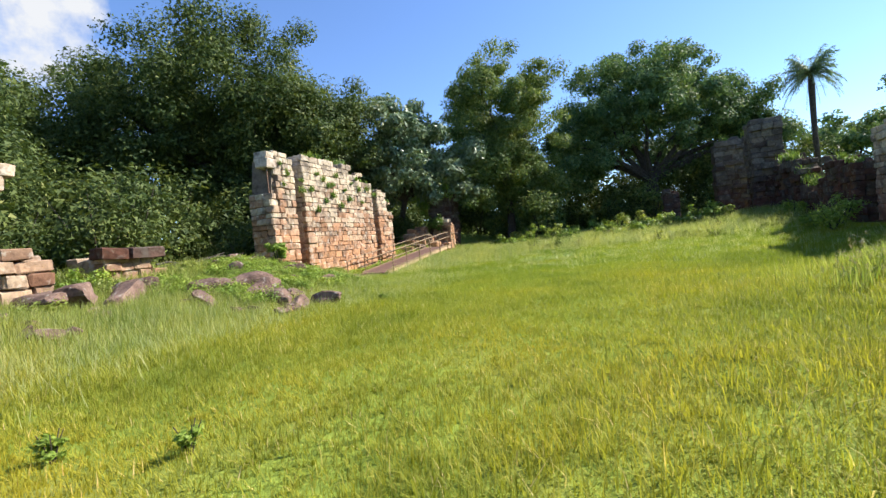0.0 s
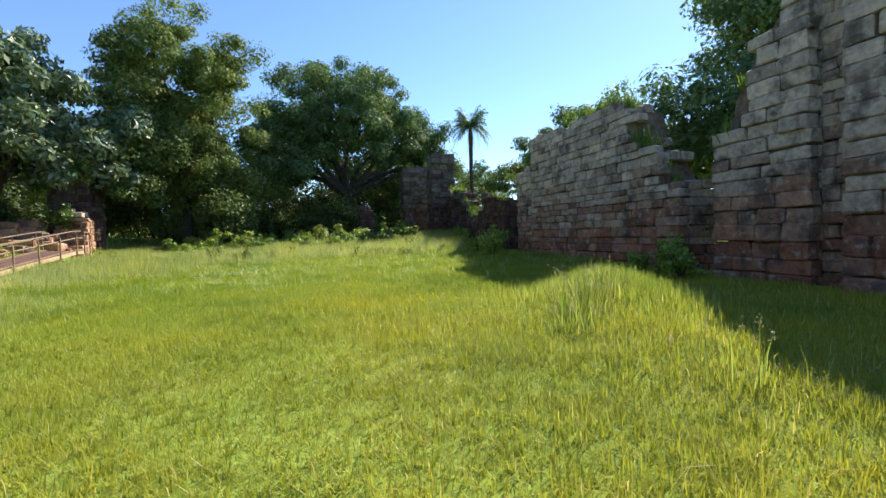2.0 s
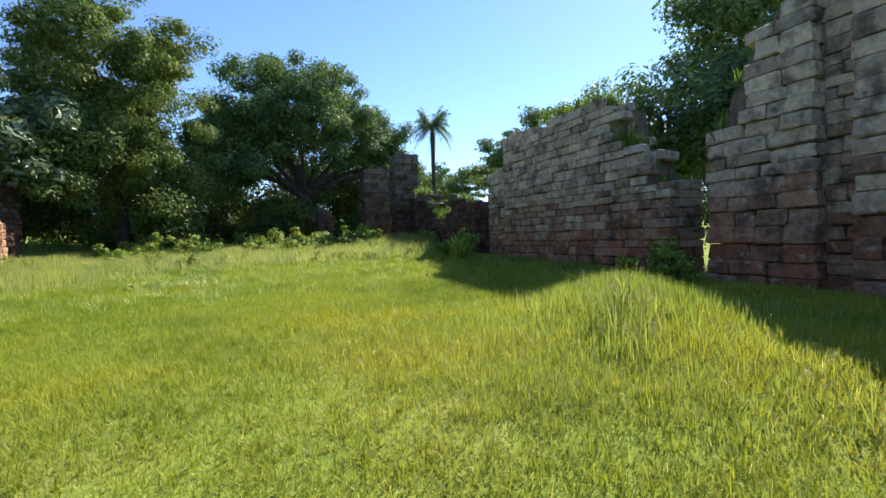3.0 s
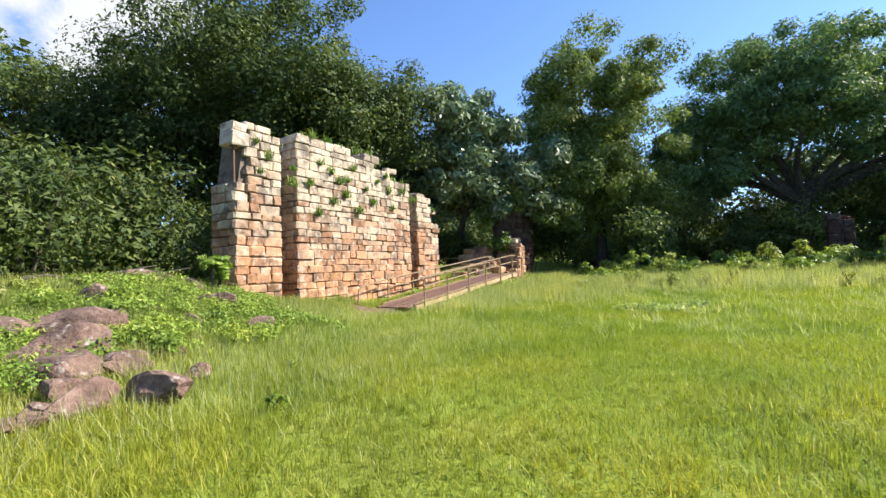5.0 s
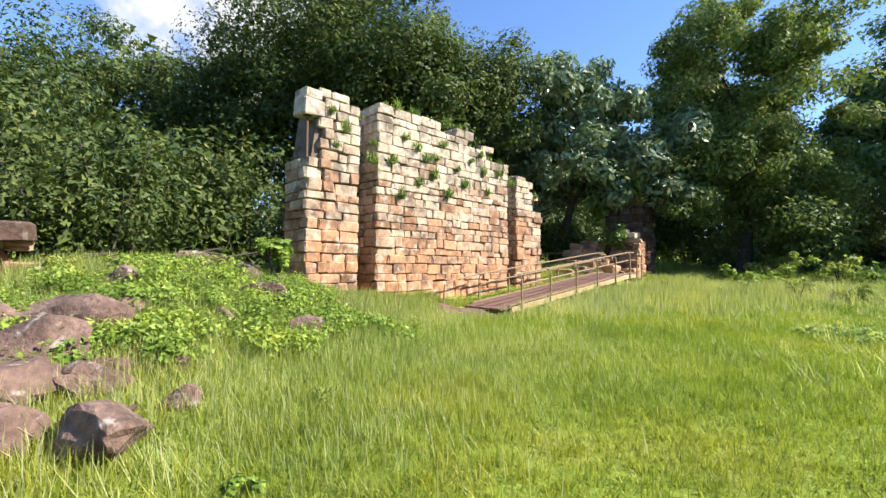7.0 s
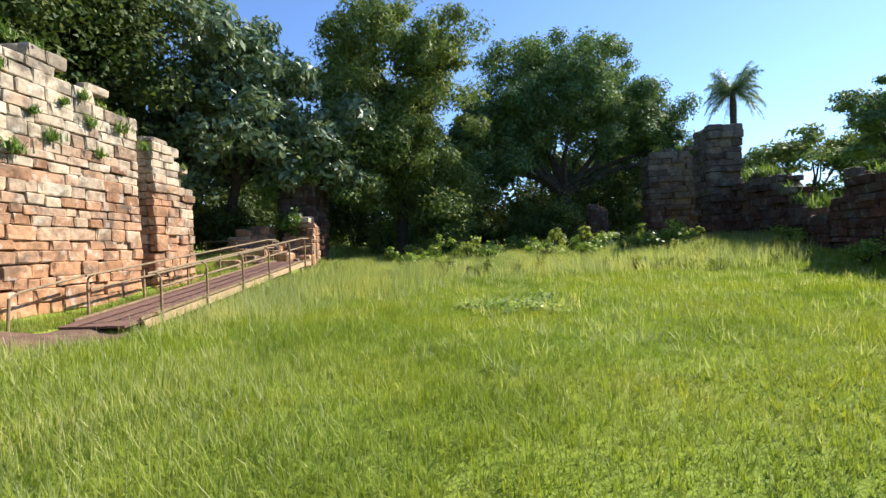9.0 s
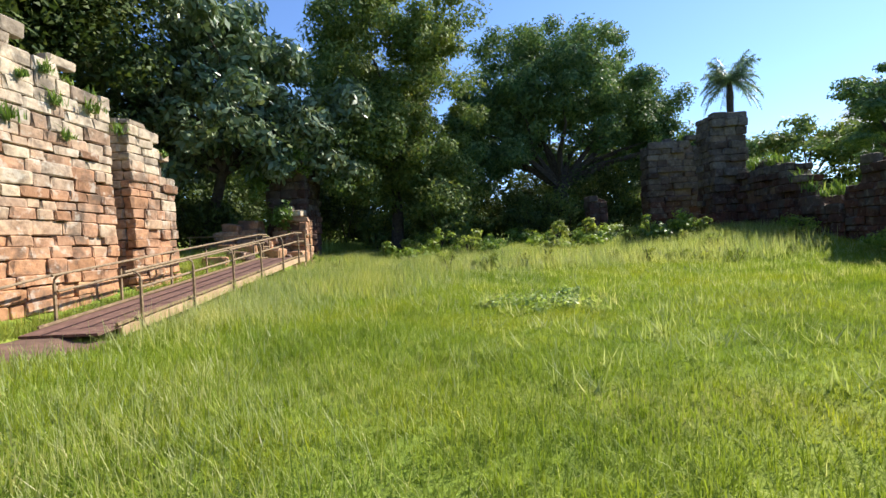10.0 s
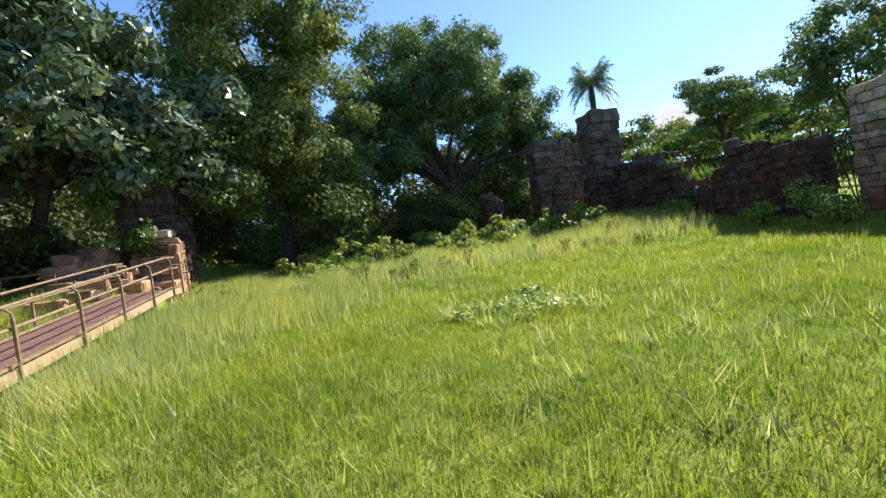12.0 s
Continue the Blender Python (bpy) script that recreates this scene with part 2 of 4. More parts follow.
def soil_material():
    m, nt, b = material("soil_and_turf")
    n1, n2 = noise_fac(nt, 0.35, 5), noise_fac(nt, 14, 6)
    col = ramp(nt, n1, [(0.3, (0.16, 0.23, 0.04)), (0.5, (0.22, 0.28, 0.05)), (0.7, (0.29, 0.28, 0.08))])
    col = mix(nt, 0.85, col, ramp(nt, n2, [(0.3, (0.6, 0.64, 0.55)), (0.65, (1.1, 1.1, 1.0))]), "MULTIPLY")
    nt.links.new(col, b.inputs["Base Color"])
    b.inputs["Roughness"].default_value = 1.0
    b.inputs["Specular IOR Level"].default_value = 0.1
    bump(nt, b, n2, 0.8, 0.05)
    return m


SOIL = soil_material()


def plain_material(name, a, c, scale, rough=0.8, metal=0.0, depth=0.01):
    m, nt, b = material(name)
    n = noise_fac(nt, scale, 7)
    nt.links.new(ramp(nt, n, [(0.3, a), (0.7, c)]), b.inputs["Base Color"])
    b.inputs["Roughness"].default_value, b.inputs["Metallic"].default_value = rough, metal
    bump(nt, b, n, 0.5, depth)
    return m


DECK = plain_material("red_brown_deck", (0.1, 0.05, 0.04), (0.2, 0.11, 0.085), 7)
BEAM = plain_material("tan_painted_beam", (0.34, 0.22, 0.12), (0.5, 0.36, 0.22), 5)
RAIL = plain_material("rusty_tan_rail", (0.13, 0.085, 0.05), (0.32, 0.23, 0.13), 11, 0.6)
DIRT = plain_material("trodden_red_earth", (0.08, 0.045, 0.032), (0.17, 0.1, 0.07), 6, 1.0, 0.0, 0.03)
def boulder_material():
    m, nt, b = material("red_brown_fallen_stone")
    n1, n2, n3 = noise_fac(nt, 2.2, 6), noise_fac(nt, 14, 8), noise_fac(nt, 5, 6)
    col = ramp(nt, n1, [(0.3, (0.075, 0.045, 0.036)), (0.5, (0.16, 0.1, 0.078)), (0.72, (0.29, 0.195, 0.15))])
    col = mix(nt, 0.8, col, ramp(nt, n2, [(0.3, (0.5, 0.47, 0.45)), (0.6, (1.1, 1.1, 1.1))]), "MULTIPLY")
    col = mix(nt, mix(nt, 0.6, (0, 0, 0), ramp(nt, n3, [(0.6, (0, 0, 0)), (0.68, (1, 1, 1))])), col, (0.45, 0.42, 0.37))
    nt.links.new(col, b.inputs["Base Color"])
    b.inputs["Roughness"].default_value = 0.95
    bump(nt, b, n2, 0.9, 0.05)
    return m


BOULDER = boulder_material()
RED_IRON = plain_material("red_oxide_iron", (0.3, 0.08, 0.045), (0.42, 0.13, 0.08), 14, 0.6)
ROD = plain_material("rusty_iron", (0.1, 0.06, 0.04), (0.2, 0.12, 0.08), 20, 0.7, 0.5)


# ---- mesh helpers ----
def thing(name, label, category, at, group="", kind=""):
    ob = new(name)
    ob.location = at
    ob.empty_display_size = 0.2
    return tagged(ob, label, category, group, kind)


def attach(ob, parent):
    if parent is not None:
        ob.parent = parent
        origin = parent.location if parent.parent is None else parent.location + parent.parent.location
        ob.matrix_basis = Matrix.Translation(-Vector(origin)) @ ob.matrix_basis
    return ob


def part(name, bm, mat, parent, label=""):
    me = bpy.data.meshes.new(name)
    bm.to_mesh(me)
    bm.free()
    me.materials.append(mat)
    ob = attach(new(name, me), parent)
    return tagged(ob, label)


def mesh_np(name, verts, tris, mat, smooth=False):
    me = bpy.data.meshes.new(name)
    n = len(tris)
    me.vertices.add(len(verts))
    me.vertices.foreach_set("co", np.asarray(verts, np.float32).ravel())
    me.loops.add(n * 3)
    me.loops.foreach_set("vertex_index", np.asarray(tris, np.int32).ravel())
    me.polygons.add(n)
    me.polygons.foreach_set("loop_start", np.arange(n, dtype=np.int32) * 3)
    me.update(calc_edges=True)
    me.materials.append(mat)
    if smooth:
        me.shade_smooth()
    return me


def np_part(name, verts, tris, mat, parent=None, label="", kind="", smooth=False):
    ob = attach(new(name, mesh_np(name, verts, tris, mat, smooth)), parent)
    return tagged(ob, label, kind=kind)


def tube(bm, pts, radii, sides=8):
    """A tapered tube through points."""
    rings = []
    for i, p in enumerate(pts):
        d = (Vector(pts[min(i + 1, len(pts) - 1)]) - Vector(pts[max(i - 1, 0)])).normalized()
        a = d.cross(Vector((0.31, 0.17, 0.93))).normalized()
        c = d.cross(a)
        rings.append([bm.verts.new(Vector(p) + radii[i] * (math.cos(k * math.tau / sides) * a + math.sin(k * math.tau / sides) * c)) for k in range(sides)])
    for r0, r1 in zip(rings, rings[1:]):
        for k in range(sides):
            bm.faces.new((r0[k], r0[(k + 1) % sides], r1[(k + 1) % sides], r1[k]))
    bm.faces.new(rings[0][::-1])
    bm.faces.new(rings[-1])


def leaf_cloud(rng, centres, radii, per, size, droop=0.0, slim=0.45, fine=False):
    """Leaves round many clump centres: pointed four-cornered blades, or slivers where fine, turned at random."""
    n = len(centres) * per
    d = rng.normal(size=(n, 3))
    d /= np.linalg.norm(d, axis=1)[:, None] + 1e-9
    r = rng.random(n) ** 0.45
    rad = np.repeat(radii, per, axis=0)
    p = np.repeat(centres, per, axis=0) + d * (r[:, None] * rad)
    facing = d * 0.9 + rng.normal(size=(n, 3)) * 0.45 + np.array([0, 0, 0.5])
    a = np.cross(facing, rng.normal(size=(n, 3)))
    a[:, 2] -= droop
    a /= np.linalg.norm(a, axis=1)[:, None] + 1e-9
    b = np.cross(a, facing)
    b /= np.linalg.norm(b, axis=1)[:, None] + 1e-9
    s = size * (0.6 + 0.8 * rng.random(n))[:, None]
    if fine:
        v = np.stack([p - a * s * 0.5 + b * s * slim * 0.5, p + a * s * 0.5, p - a * s * 0.5 - b * s * slim * 0.5], axis=1).reshape(-1, 3)
        return v, np.arange(n)[:, None] * 3 + [[0, 1, 2]]
    v = np.stack([p - a * s * 0.5, p + b * s * slim * 0.5, p + a * s * 0.5, p - b * s * slim * 0.5], axis=1).reshape(-1, 3)
    k = np.arange(n)[:, None] * 4
    t = np.concatenate([k + [[0, 1, 2]], k + [[0, 2, 3]]])
    return v, t


def join_np(chunks):
    vs, ts, off = [], [], 0
    for v, t in chunks:
        vs.append(v)
        ts.append(t + off)
        off += len(v)
    return np.concatenate(vs), np.concatenate(ts)


def crown_clumps(rng, centre, radius, count, hollow=0.35):
    d = rng.normal(size=(count, 3))
    d /= np.linalg.norm(d, axis=1)[:, None]
    r = (hollow + (1 - hollow) * rng.random(count)) * (0.86 + 0.3 * rng.random(count))
    return np.asarray(centre) + d * r[:, None] * np.asarray(radius)


def tree(name, label, base, crowns, mat, trunk_r, fork, leaf, per, clump=(0.9, 1.7), droop=0.0, slim=0.6, seed=1, group="", flat=0.75, lean=(0, 0), broad=False):
    """A tree: tapered trunk, limbs to the clumps, and a crown of leaves in clumps."""
    rng = np.random.default_rng(seed)
    x, y = base
    z = float(ground_at(x, y)) - 0.15
    ob = thing(name, label, "tree", (x, y, z), group)
    top = Vector((x + lean[0], y + lean[1], z + fork))
    bm = bmesh.new()
    mid = Vector((x + lean[0] * 0.4 + 0.15, y + lean[1] * 0.4, z + fork * 0.5))
    tube(bm, [(x, y, z - 0.2), (x, y, z + 0.4), mid, top], [trunk_r * 1.5, trunk_r * 1.1, trunk_r * 0.9, trunk_r * 0.75], 10)
    part("trunk", bm, BARK, ob)
    chunks = []
    for centre, radius, count in crowns:
        cl = crown_clumps(rng, centre, radius, count)
        rad = rng.uniform(clump[0], clump[1], len(cl))
        radii = np.stack([rad, rad, rad * flat], axis=1)
        chunks.append(leaf_cloud(rng, cl, radii, int(per * (1.1 if broad else 1.6)), leaf * (1.08 if broad else 0.8), droop, slim, not broad))
        for j in range(0, min(len(cl), 40), 8):
            e = Vector(cl[j])
            if e.z < top.z:
                continue
            bm = bmesh.new()
            m1 = top.lerp(e, 0.35) + Vector((rng.normal() * 0.3, rng.normal() * 0.3, 0.5))
            m2 = top.lerp(e, 0.7) + Vector((rng.normal() * 0.4, rng.normal() * 0.4, 0.3))
            tube(bm, [top - Vector((0, 0, 0.3)), m1, m2, e], [trunk_r * 0.5, trunk_r * 0.28, trunk_r * 0.13, 0.02], 6)
            part("limb", bm, BARK, ob)
    v, t = join_np(chunks)
    np_part("crown", v, t, mat, ob)
    return ob


# ---- ground ----
def build_ground():
    def axis(fine, far):
        a = np.arange(-fine, fine + 0.01, 0.5)
        b = fine + np.geomspace(1, far - fine, 26)
        return np.concatenate([-b[::-1], a, b])
    u, v = axis(34, 1500), axis(34, 1500) + 20
    U, V = np.meshgrid(u, v)
    Z = ground_uv(U, V)
    co = np.stack([UX * U + VX * V, UY * U + VY * V, Z], axis=-1).reshape(-1, 3)
    nu = len(u)
    i = (np.arange(len(v) - 1)[:, None] * nu + np.arange(nu - 1)[None]).ravel()
    t = np.concatenate([np.stack([i, i + 1, i + nu + 1], 1), np.stack([i, i + nu + 1, i + nu], 1)])
    ob = np_part("ground", co, t, SOIL, None, "grassy earth sheet rising towards the rubble banks", "structure", True)
    tagged(ob, category="ground")


build_ground()


# ---- stone walls ----
def block_mesh(name, seed, bevel=0.1, jitter=0.05):
    rng = random.Random(seed)
    bm = bmesh.new()
    bmesh.ops.create_cube(bm, size=1.0)
    bmesh.ops.bevel(bm, geom=list(bm.edges), offset=bevel, segments=1, profile=0.6, affect="EDGES")
    for w in bm.verts:
        w.co += Vector([rng.uniform(-jitter, jitter) for _ in range(3)])
    me = bpy.data.meshes.new(name)
    bm.to_mesh(me)
    bm.free()
    return me


def block_set(mat):
    out = []
    for k in range(9):
        me = block_mesh("block", 40 + k)
        me.materials.append(mat)
        out.append(me)
    return out


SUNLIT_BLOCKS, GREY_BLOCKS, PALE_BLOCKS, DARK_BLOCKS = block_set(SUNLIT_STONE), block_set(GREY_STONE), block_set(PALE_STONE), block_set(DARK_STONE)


def profile_solid(bm, place, s_values, top, bottom, t0, t1):
    """A solid along s between offsets t0 and t1, from bottom(s) to top(s)."""
    rows = []
    for s in s_values:
        rows.append([bm.verts.new(place(s, t, z)) for t, z in ((t0, bottom(s)), (t0, top(s)), (t1, top(s)), (t1, bottom(s)))])
    for a, c in zip(rows, rows[1:]):
        for k in range(4):
            bm.faces.new((a[k], a[(k + 1) % 4], c[(k + 1) % 4], c[k]))
    bm.faces.new(rows[0][::-1])
    bm.faces.new(rows[-1])
    bmesh.ops.recalc_face_normals(bm, faces=bm.faces)


def interp(points):
    xs, zs = [p[0] for p in points], [p[1] for p in points]
    return lambda s: float(np.interp(s, xs, zs))


def ragged(points, seed, size=0.13):
    """A wall top that steps unevenly from stone to stone round the given line."""
    line, rng = interp(points), random.Random(seed)
    steps = [rng.gauss(0, size) for _ in range(400)]
    return lambda s: line(s) + steps[int(s / 0.55) % 400]


def ashlar(wall, along, fixed, s0, s1, top, blocks, outward, seed, thick=1.5, course=(0.22, 0.4), width=(0.28, 0.85), base=None, rough=0.03, ends=(True, True), core=True, gaps=0.0, deep=0.42, shade_stain_ends=(False, False)):
    """Courses of single blocks on the face, at the two ends and along the top, round a core.
    along 'v': the face stands at u = fixed; along 'u': at v = fixed. outward: +1 or -1."""
    rng = random.Random(seed)
    ang = ANG_V if along == "v" else ANG_U

    def place(s, off, z):
        return W(fixed + off, s, z) if along == "v" else W(s, fixed + off, z)

    def low(s):
        if base is not None:
            return base
        p = (fixed, s) if along == "v" else (s, fixed)
        return float(ground_uv(*p))

    made = []

    def stone(s, off, z, w, d, h, quarter=False, shade_stain=False):
        ob = new("stone", rng.choice(GREY_BLOCKS if shade_stain else blocks))
        turn = ang + (math.pi / 2 if quarter else 0) + rng.gauss(0, 0.012) + rng.choice((0, math.pi))
        ob.matrix_basis = Matrix.LocRotScale(place(s, off, z), Euler((rng.gauss(0, 0.016), rng.gauss(0, 0.02), turn)), (w, d, h))
        attach(ob, wall)
        made.append(ob)

    if core:
        bm = bmesh.new()
        values = np.arange(s0 + 0.16, s1 - 0.15, 0.25)
        back = -outward * (thick - 0.02)
        profile_solid(bm, place, values, lambda s: top(s) - 0.22, lambda s: low(s) - 0.4, -outward * 0.16, back)
        part("core", bm, CORE, wall, "rubble core with earth joints")
    zmax = max(top(s) for s in np.linspace(s0, s1, 40))
    z = min(low(s0), low(s1)) - 0.15
    while z < zmax - 0.05:
        h = rng.uniform(*course)
        if z + h > zmax + 0.12:
            h = max(0.16, zmax - z)
        s = s0 + rng.uniform(-0.04, 0.04)
        while s < s1 - 0.1:
            w = rng.uniform(*width)
            if s1 - s - w < width[0] * 0.8:
                w = s1 - s
            c = s + w / 2
            if z + h * 0.55 <= top(c) and z + h > low(c) - 0.1 and rng.random() >= gaps:
                proud = rng.gauss(0, rough)
                shrink = rng.uniform(0.0, 0.03)
                stone(c, -outward * (deep / 2 - proud), z + h / 2 + rng.gauss(0, 0.014), w - 0.004 - shrink * 0.5, deep, h + 0.004 - shrink)
            s += w
        for which, se in ((0, s0), (1, s1)):
            if not ends[which] or z + h * 0.55 > top(se + (0.2 if which == 0 else -0.2)):
                continue
            off = deep
            while off < thick - 0.1:
                w = rng.uniform(*width)
                if thick - off - w < 0.3:
                    w = thick - off
                inward = 0.2 if which == 0 else -0.2
                stone(se + inward + rng.gauss(0, rough * 0.7), -outward * (off + w / 2), z + h / 2, w - 0.012, 0.4, h - 0.012, True, shade_stain_ends[which])
                off += w
        z += h
    s = s0
    while s < s1 - 0.2:
        w = min(rng.uniform(0.45, 0.9), s1 - s)
        off = deep
        while off < thick - 0.2:
            d = min(rng.uniform(0.4, 0.8), thick - off)
            stone(s + w / 2, -outward * (off + d / 2), top(s + w / 2) - 0.12 + rng.gauss(0, 0.03), w - 0.03, d - 0.03, 0.3)
            off += d
        s += w
    return made


def weeds_on(wall_name, rng_seed, spots, mat=TALL, size=0.3, label="green weeds rooted in the joints of the ruined wall", per=70):
    """Tufts of weeds, one thing for each spot."""
    rng = np.random.default_rng(rng_seed)
    for x, y, z in spots:
        k = rng.uniform(0.6, 1.3) * size
        v, t = blades(rng, np.tile([[x, y, z]], (per, 1)) + rng.normal(size=(per, 3)) * [0.3 * k, 0.3 * k, 0.12 * k], k * rng.uniform(0.4, 1.2, per), 0.02 + 0.03 * k, 1.1)
        v2, t2 = leaf_cloud(rng, np.array([[x, y, z + 0.1 * k]]), np.array([[0.42 * k, 0.42 * k, 0.3 * k]]), per // 2, 0.16 * k + 0.05)
        V2, T2 = join_np([(v, t), (v2, t2)])
        tagged(np_part("weed_tuft", V2, T2, mat), label, "weeds", "weeds on the ruins")


def blades(rng, p, h, width, lean=0.5, segs=2, heading=None):
    """Grass blades: a bent, tapering strip of three triangles each."""
    n = len(p)
    a = rng.random(n) * math.tau if heading is None else heading
    d = np.stack([np.cos(a), np.sin(a), np.zeros(n)], 1)
    side = np.stack([-np.sin(a), np.cos(a), np.zeros(n)], 1)
    h = np.asarray(h)[:, None]
    l = lean * rng.random(n)[:, None]
    w = width * (0.6 + 0.8 * rng.random(n))[:, None]
    up = np.array([[0, 0, 1.0]])
    if segs == 2:
        m = p + up * h * 0.55 + d * h * l * 0.3
        tip = p + up * h * (1 - 0.25 * l) + d * h * l
        v = np.stack([p - side * w / 2, p + side * w / 2, m + side * w * 0.4, m - side * w * 0.4, tip], 1).reshape(-1, 3)
        k = np.arange(n)[:, None] * 5
        return v, np.concatenate([k + [[0, 1, 2]], k + [[0, 2, 3]], k + [[3, 2, 4]]])
    tip = p + up * h * (1 - 0.2 * l) + d * h * l
    v = np.stack([p - side * w / 2, p + side * w / 2, tip], 1).reshape(-1, 3)
    k = np.arange(n)[:, None] * 3
    return v, k + [[0, 1, 2]]


def build_left_pier():
    wall = thing("ruined_pier_wall", "tall sunlit red and pale sandstone block wall with weeds on top", "wall", W(LEFT - 0.8, 19, 0.4), kind="structure")
    jamb = interp([(14.2, 4.3), (14.5, 4.35), (14.52, 6.0), (14.7, 6.15), (15.4, 6.15), (15.45, 5.85), (15.85, 5.8)])
    ashlar(wall, "v", LEFT + 0.02, 14.2, 15.78, jamb, SUNLIT_BLOCKS, 1, 3, thick=1.25, rough=0.022, width=(0.3, 0.65), course=(0.19, 0.34))
    for du, z, w, h in ((-0.3, 5.62, 0.62, 0.42), (-0.35, 5.98, 0.5, 0.26)):
        cap = new("cap_stone", GREY_BLOCKS[2])
        cap.matrix_basis = Matrix.LocRotScale(W(LEFT + du, 14.4, z), Euler((0.03, 0.02, ANG_V)), (w, 0.7, h))
        attach(cap, wall)
    panel = ragged([(16.3, 6.1), (16.6, 6.25), (18.5, 6.15), (20.3, 6.0), (21.4, 5.95), (21.6, 5.5), (22.7, 5.3)], 61, 0.1)
    # Grey stone in and beside the grooves puts recess shade and stain into colour.
    ashlar(wall, "v", LEFT, 16.4, 22.6, panel, SUNLIT_BLOCKS, 1, 5, thick=1.3, rough=0.018, deep=0.25, course=(0.18, 0.33), width=(0.26, 0.75), shade_stain_ends=(True, True))
    groove = interp([(15.8, 5.7), (16.4, 5.9)])
    ashlar(wall, "v", LEFT - 0.85, 15.7, 16.5, groove, GREY_BLOCKS, 1, 7, thick=0.45, deep=0.3, ends=(False, False), width=(0.5, 0.7))
    groove2 = interp([(22.6, 5.2), (23.2, 5.0)])
    ashlar(wall, "v", LEFT - 0.85, 22.55, 23.25, groove2, GREY_BLOCKS, 1, 8, thick=0.45, deep=0.3, ends=(False, False), width=(0.5, 0.7))
    end = interp([(23.1, 5.15), (24.2, 5.05), (24.25, 4.6), (24.5, 4.5), (24.55, 3.9), (24.9, 3.8)])
    ashlar(wall, "v", LEFT + 0.03, 23.1, 24.9, end, SUNLIT_BLOCKS, 1, 9, thick=1.3, deep=0.25, shade_stain_ends=(True, False), rough=0.022, width=(0.3, 0.65), course=(0.19, 0.34))
    rod = thing("support_rod", "thin rusty iron rod propping the broken cap stone", "rod", W(LEFT - 0.15, 14.28, 4.3))
    bm = bmesh.new()
    tube(bm, [W(LEFT - 0.15, 14.28, 4.25), W(LEFT - 0.15, 14.28, 5.45)], [0.035, 0.035], 8)
    part("rod", bm, ROD, rod)
    bm = bmesh.new()
    tube(bm, [W(LEFT - 0.15, 14.28, 5.4), W(LEFT - 0.15, 14.28, 5.46)], [0.12, 0.12], 8)
    part("plate", bm, ROD, rod)
    rng = random.Random(4)
    spots = [W(LEFT + 0.02 - 0.4 * rng.random(), s, panel(s) + 0.02) for s in (16.7, 17.1, 17.9, 18.4, 19.2, 20.0, 20.6, 21.7, 22.3)]
    spots += [W(LEFT + 0.05, s, z) for s, z in ((14.9, 5.6), (15.3, 5.2), (16.25, 5.0), (16.9, 4.6), (17.2, 3.6), (18.0, 4.1), (19.7, 4.8), (20.1, 4.3), (21.1, 4.9), (21.3, 4.2), (19.0, 5.5), (20.9, 5.5), (15.0, 4.7), (16.2, 4.5), (17.4, 5.4), (17.9, 5.2), (18.3, 4.9), (18.7, 5.0), (19.3, 3.9), (20.4, 5.2), (18.6, 4.4), (22.0, 5.0), (22.8, 4.7), (24.4, 4.4))]
    spots += [W(LEFT - 0.5, s, z) for s, z in ((22.9, 5.1), (16.0, 5.8))]
    weeds_on("pier", 11, spots, mat=SHRUB, size=0.26, per=56)


build_left_pier()


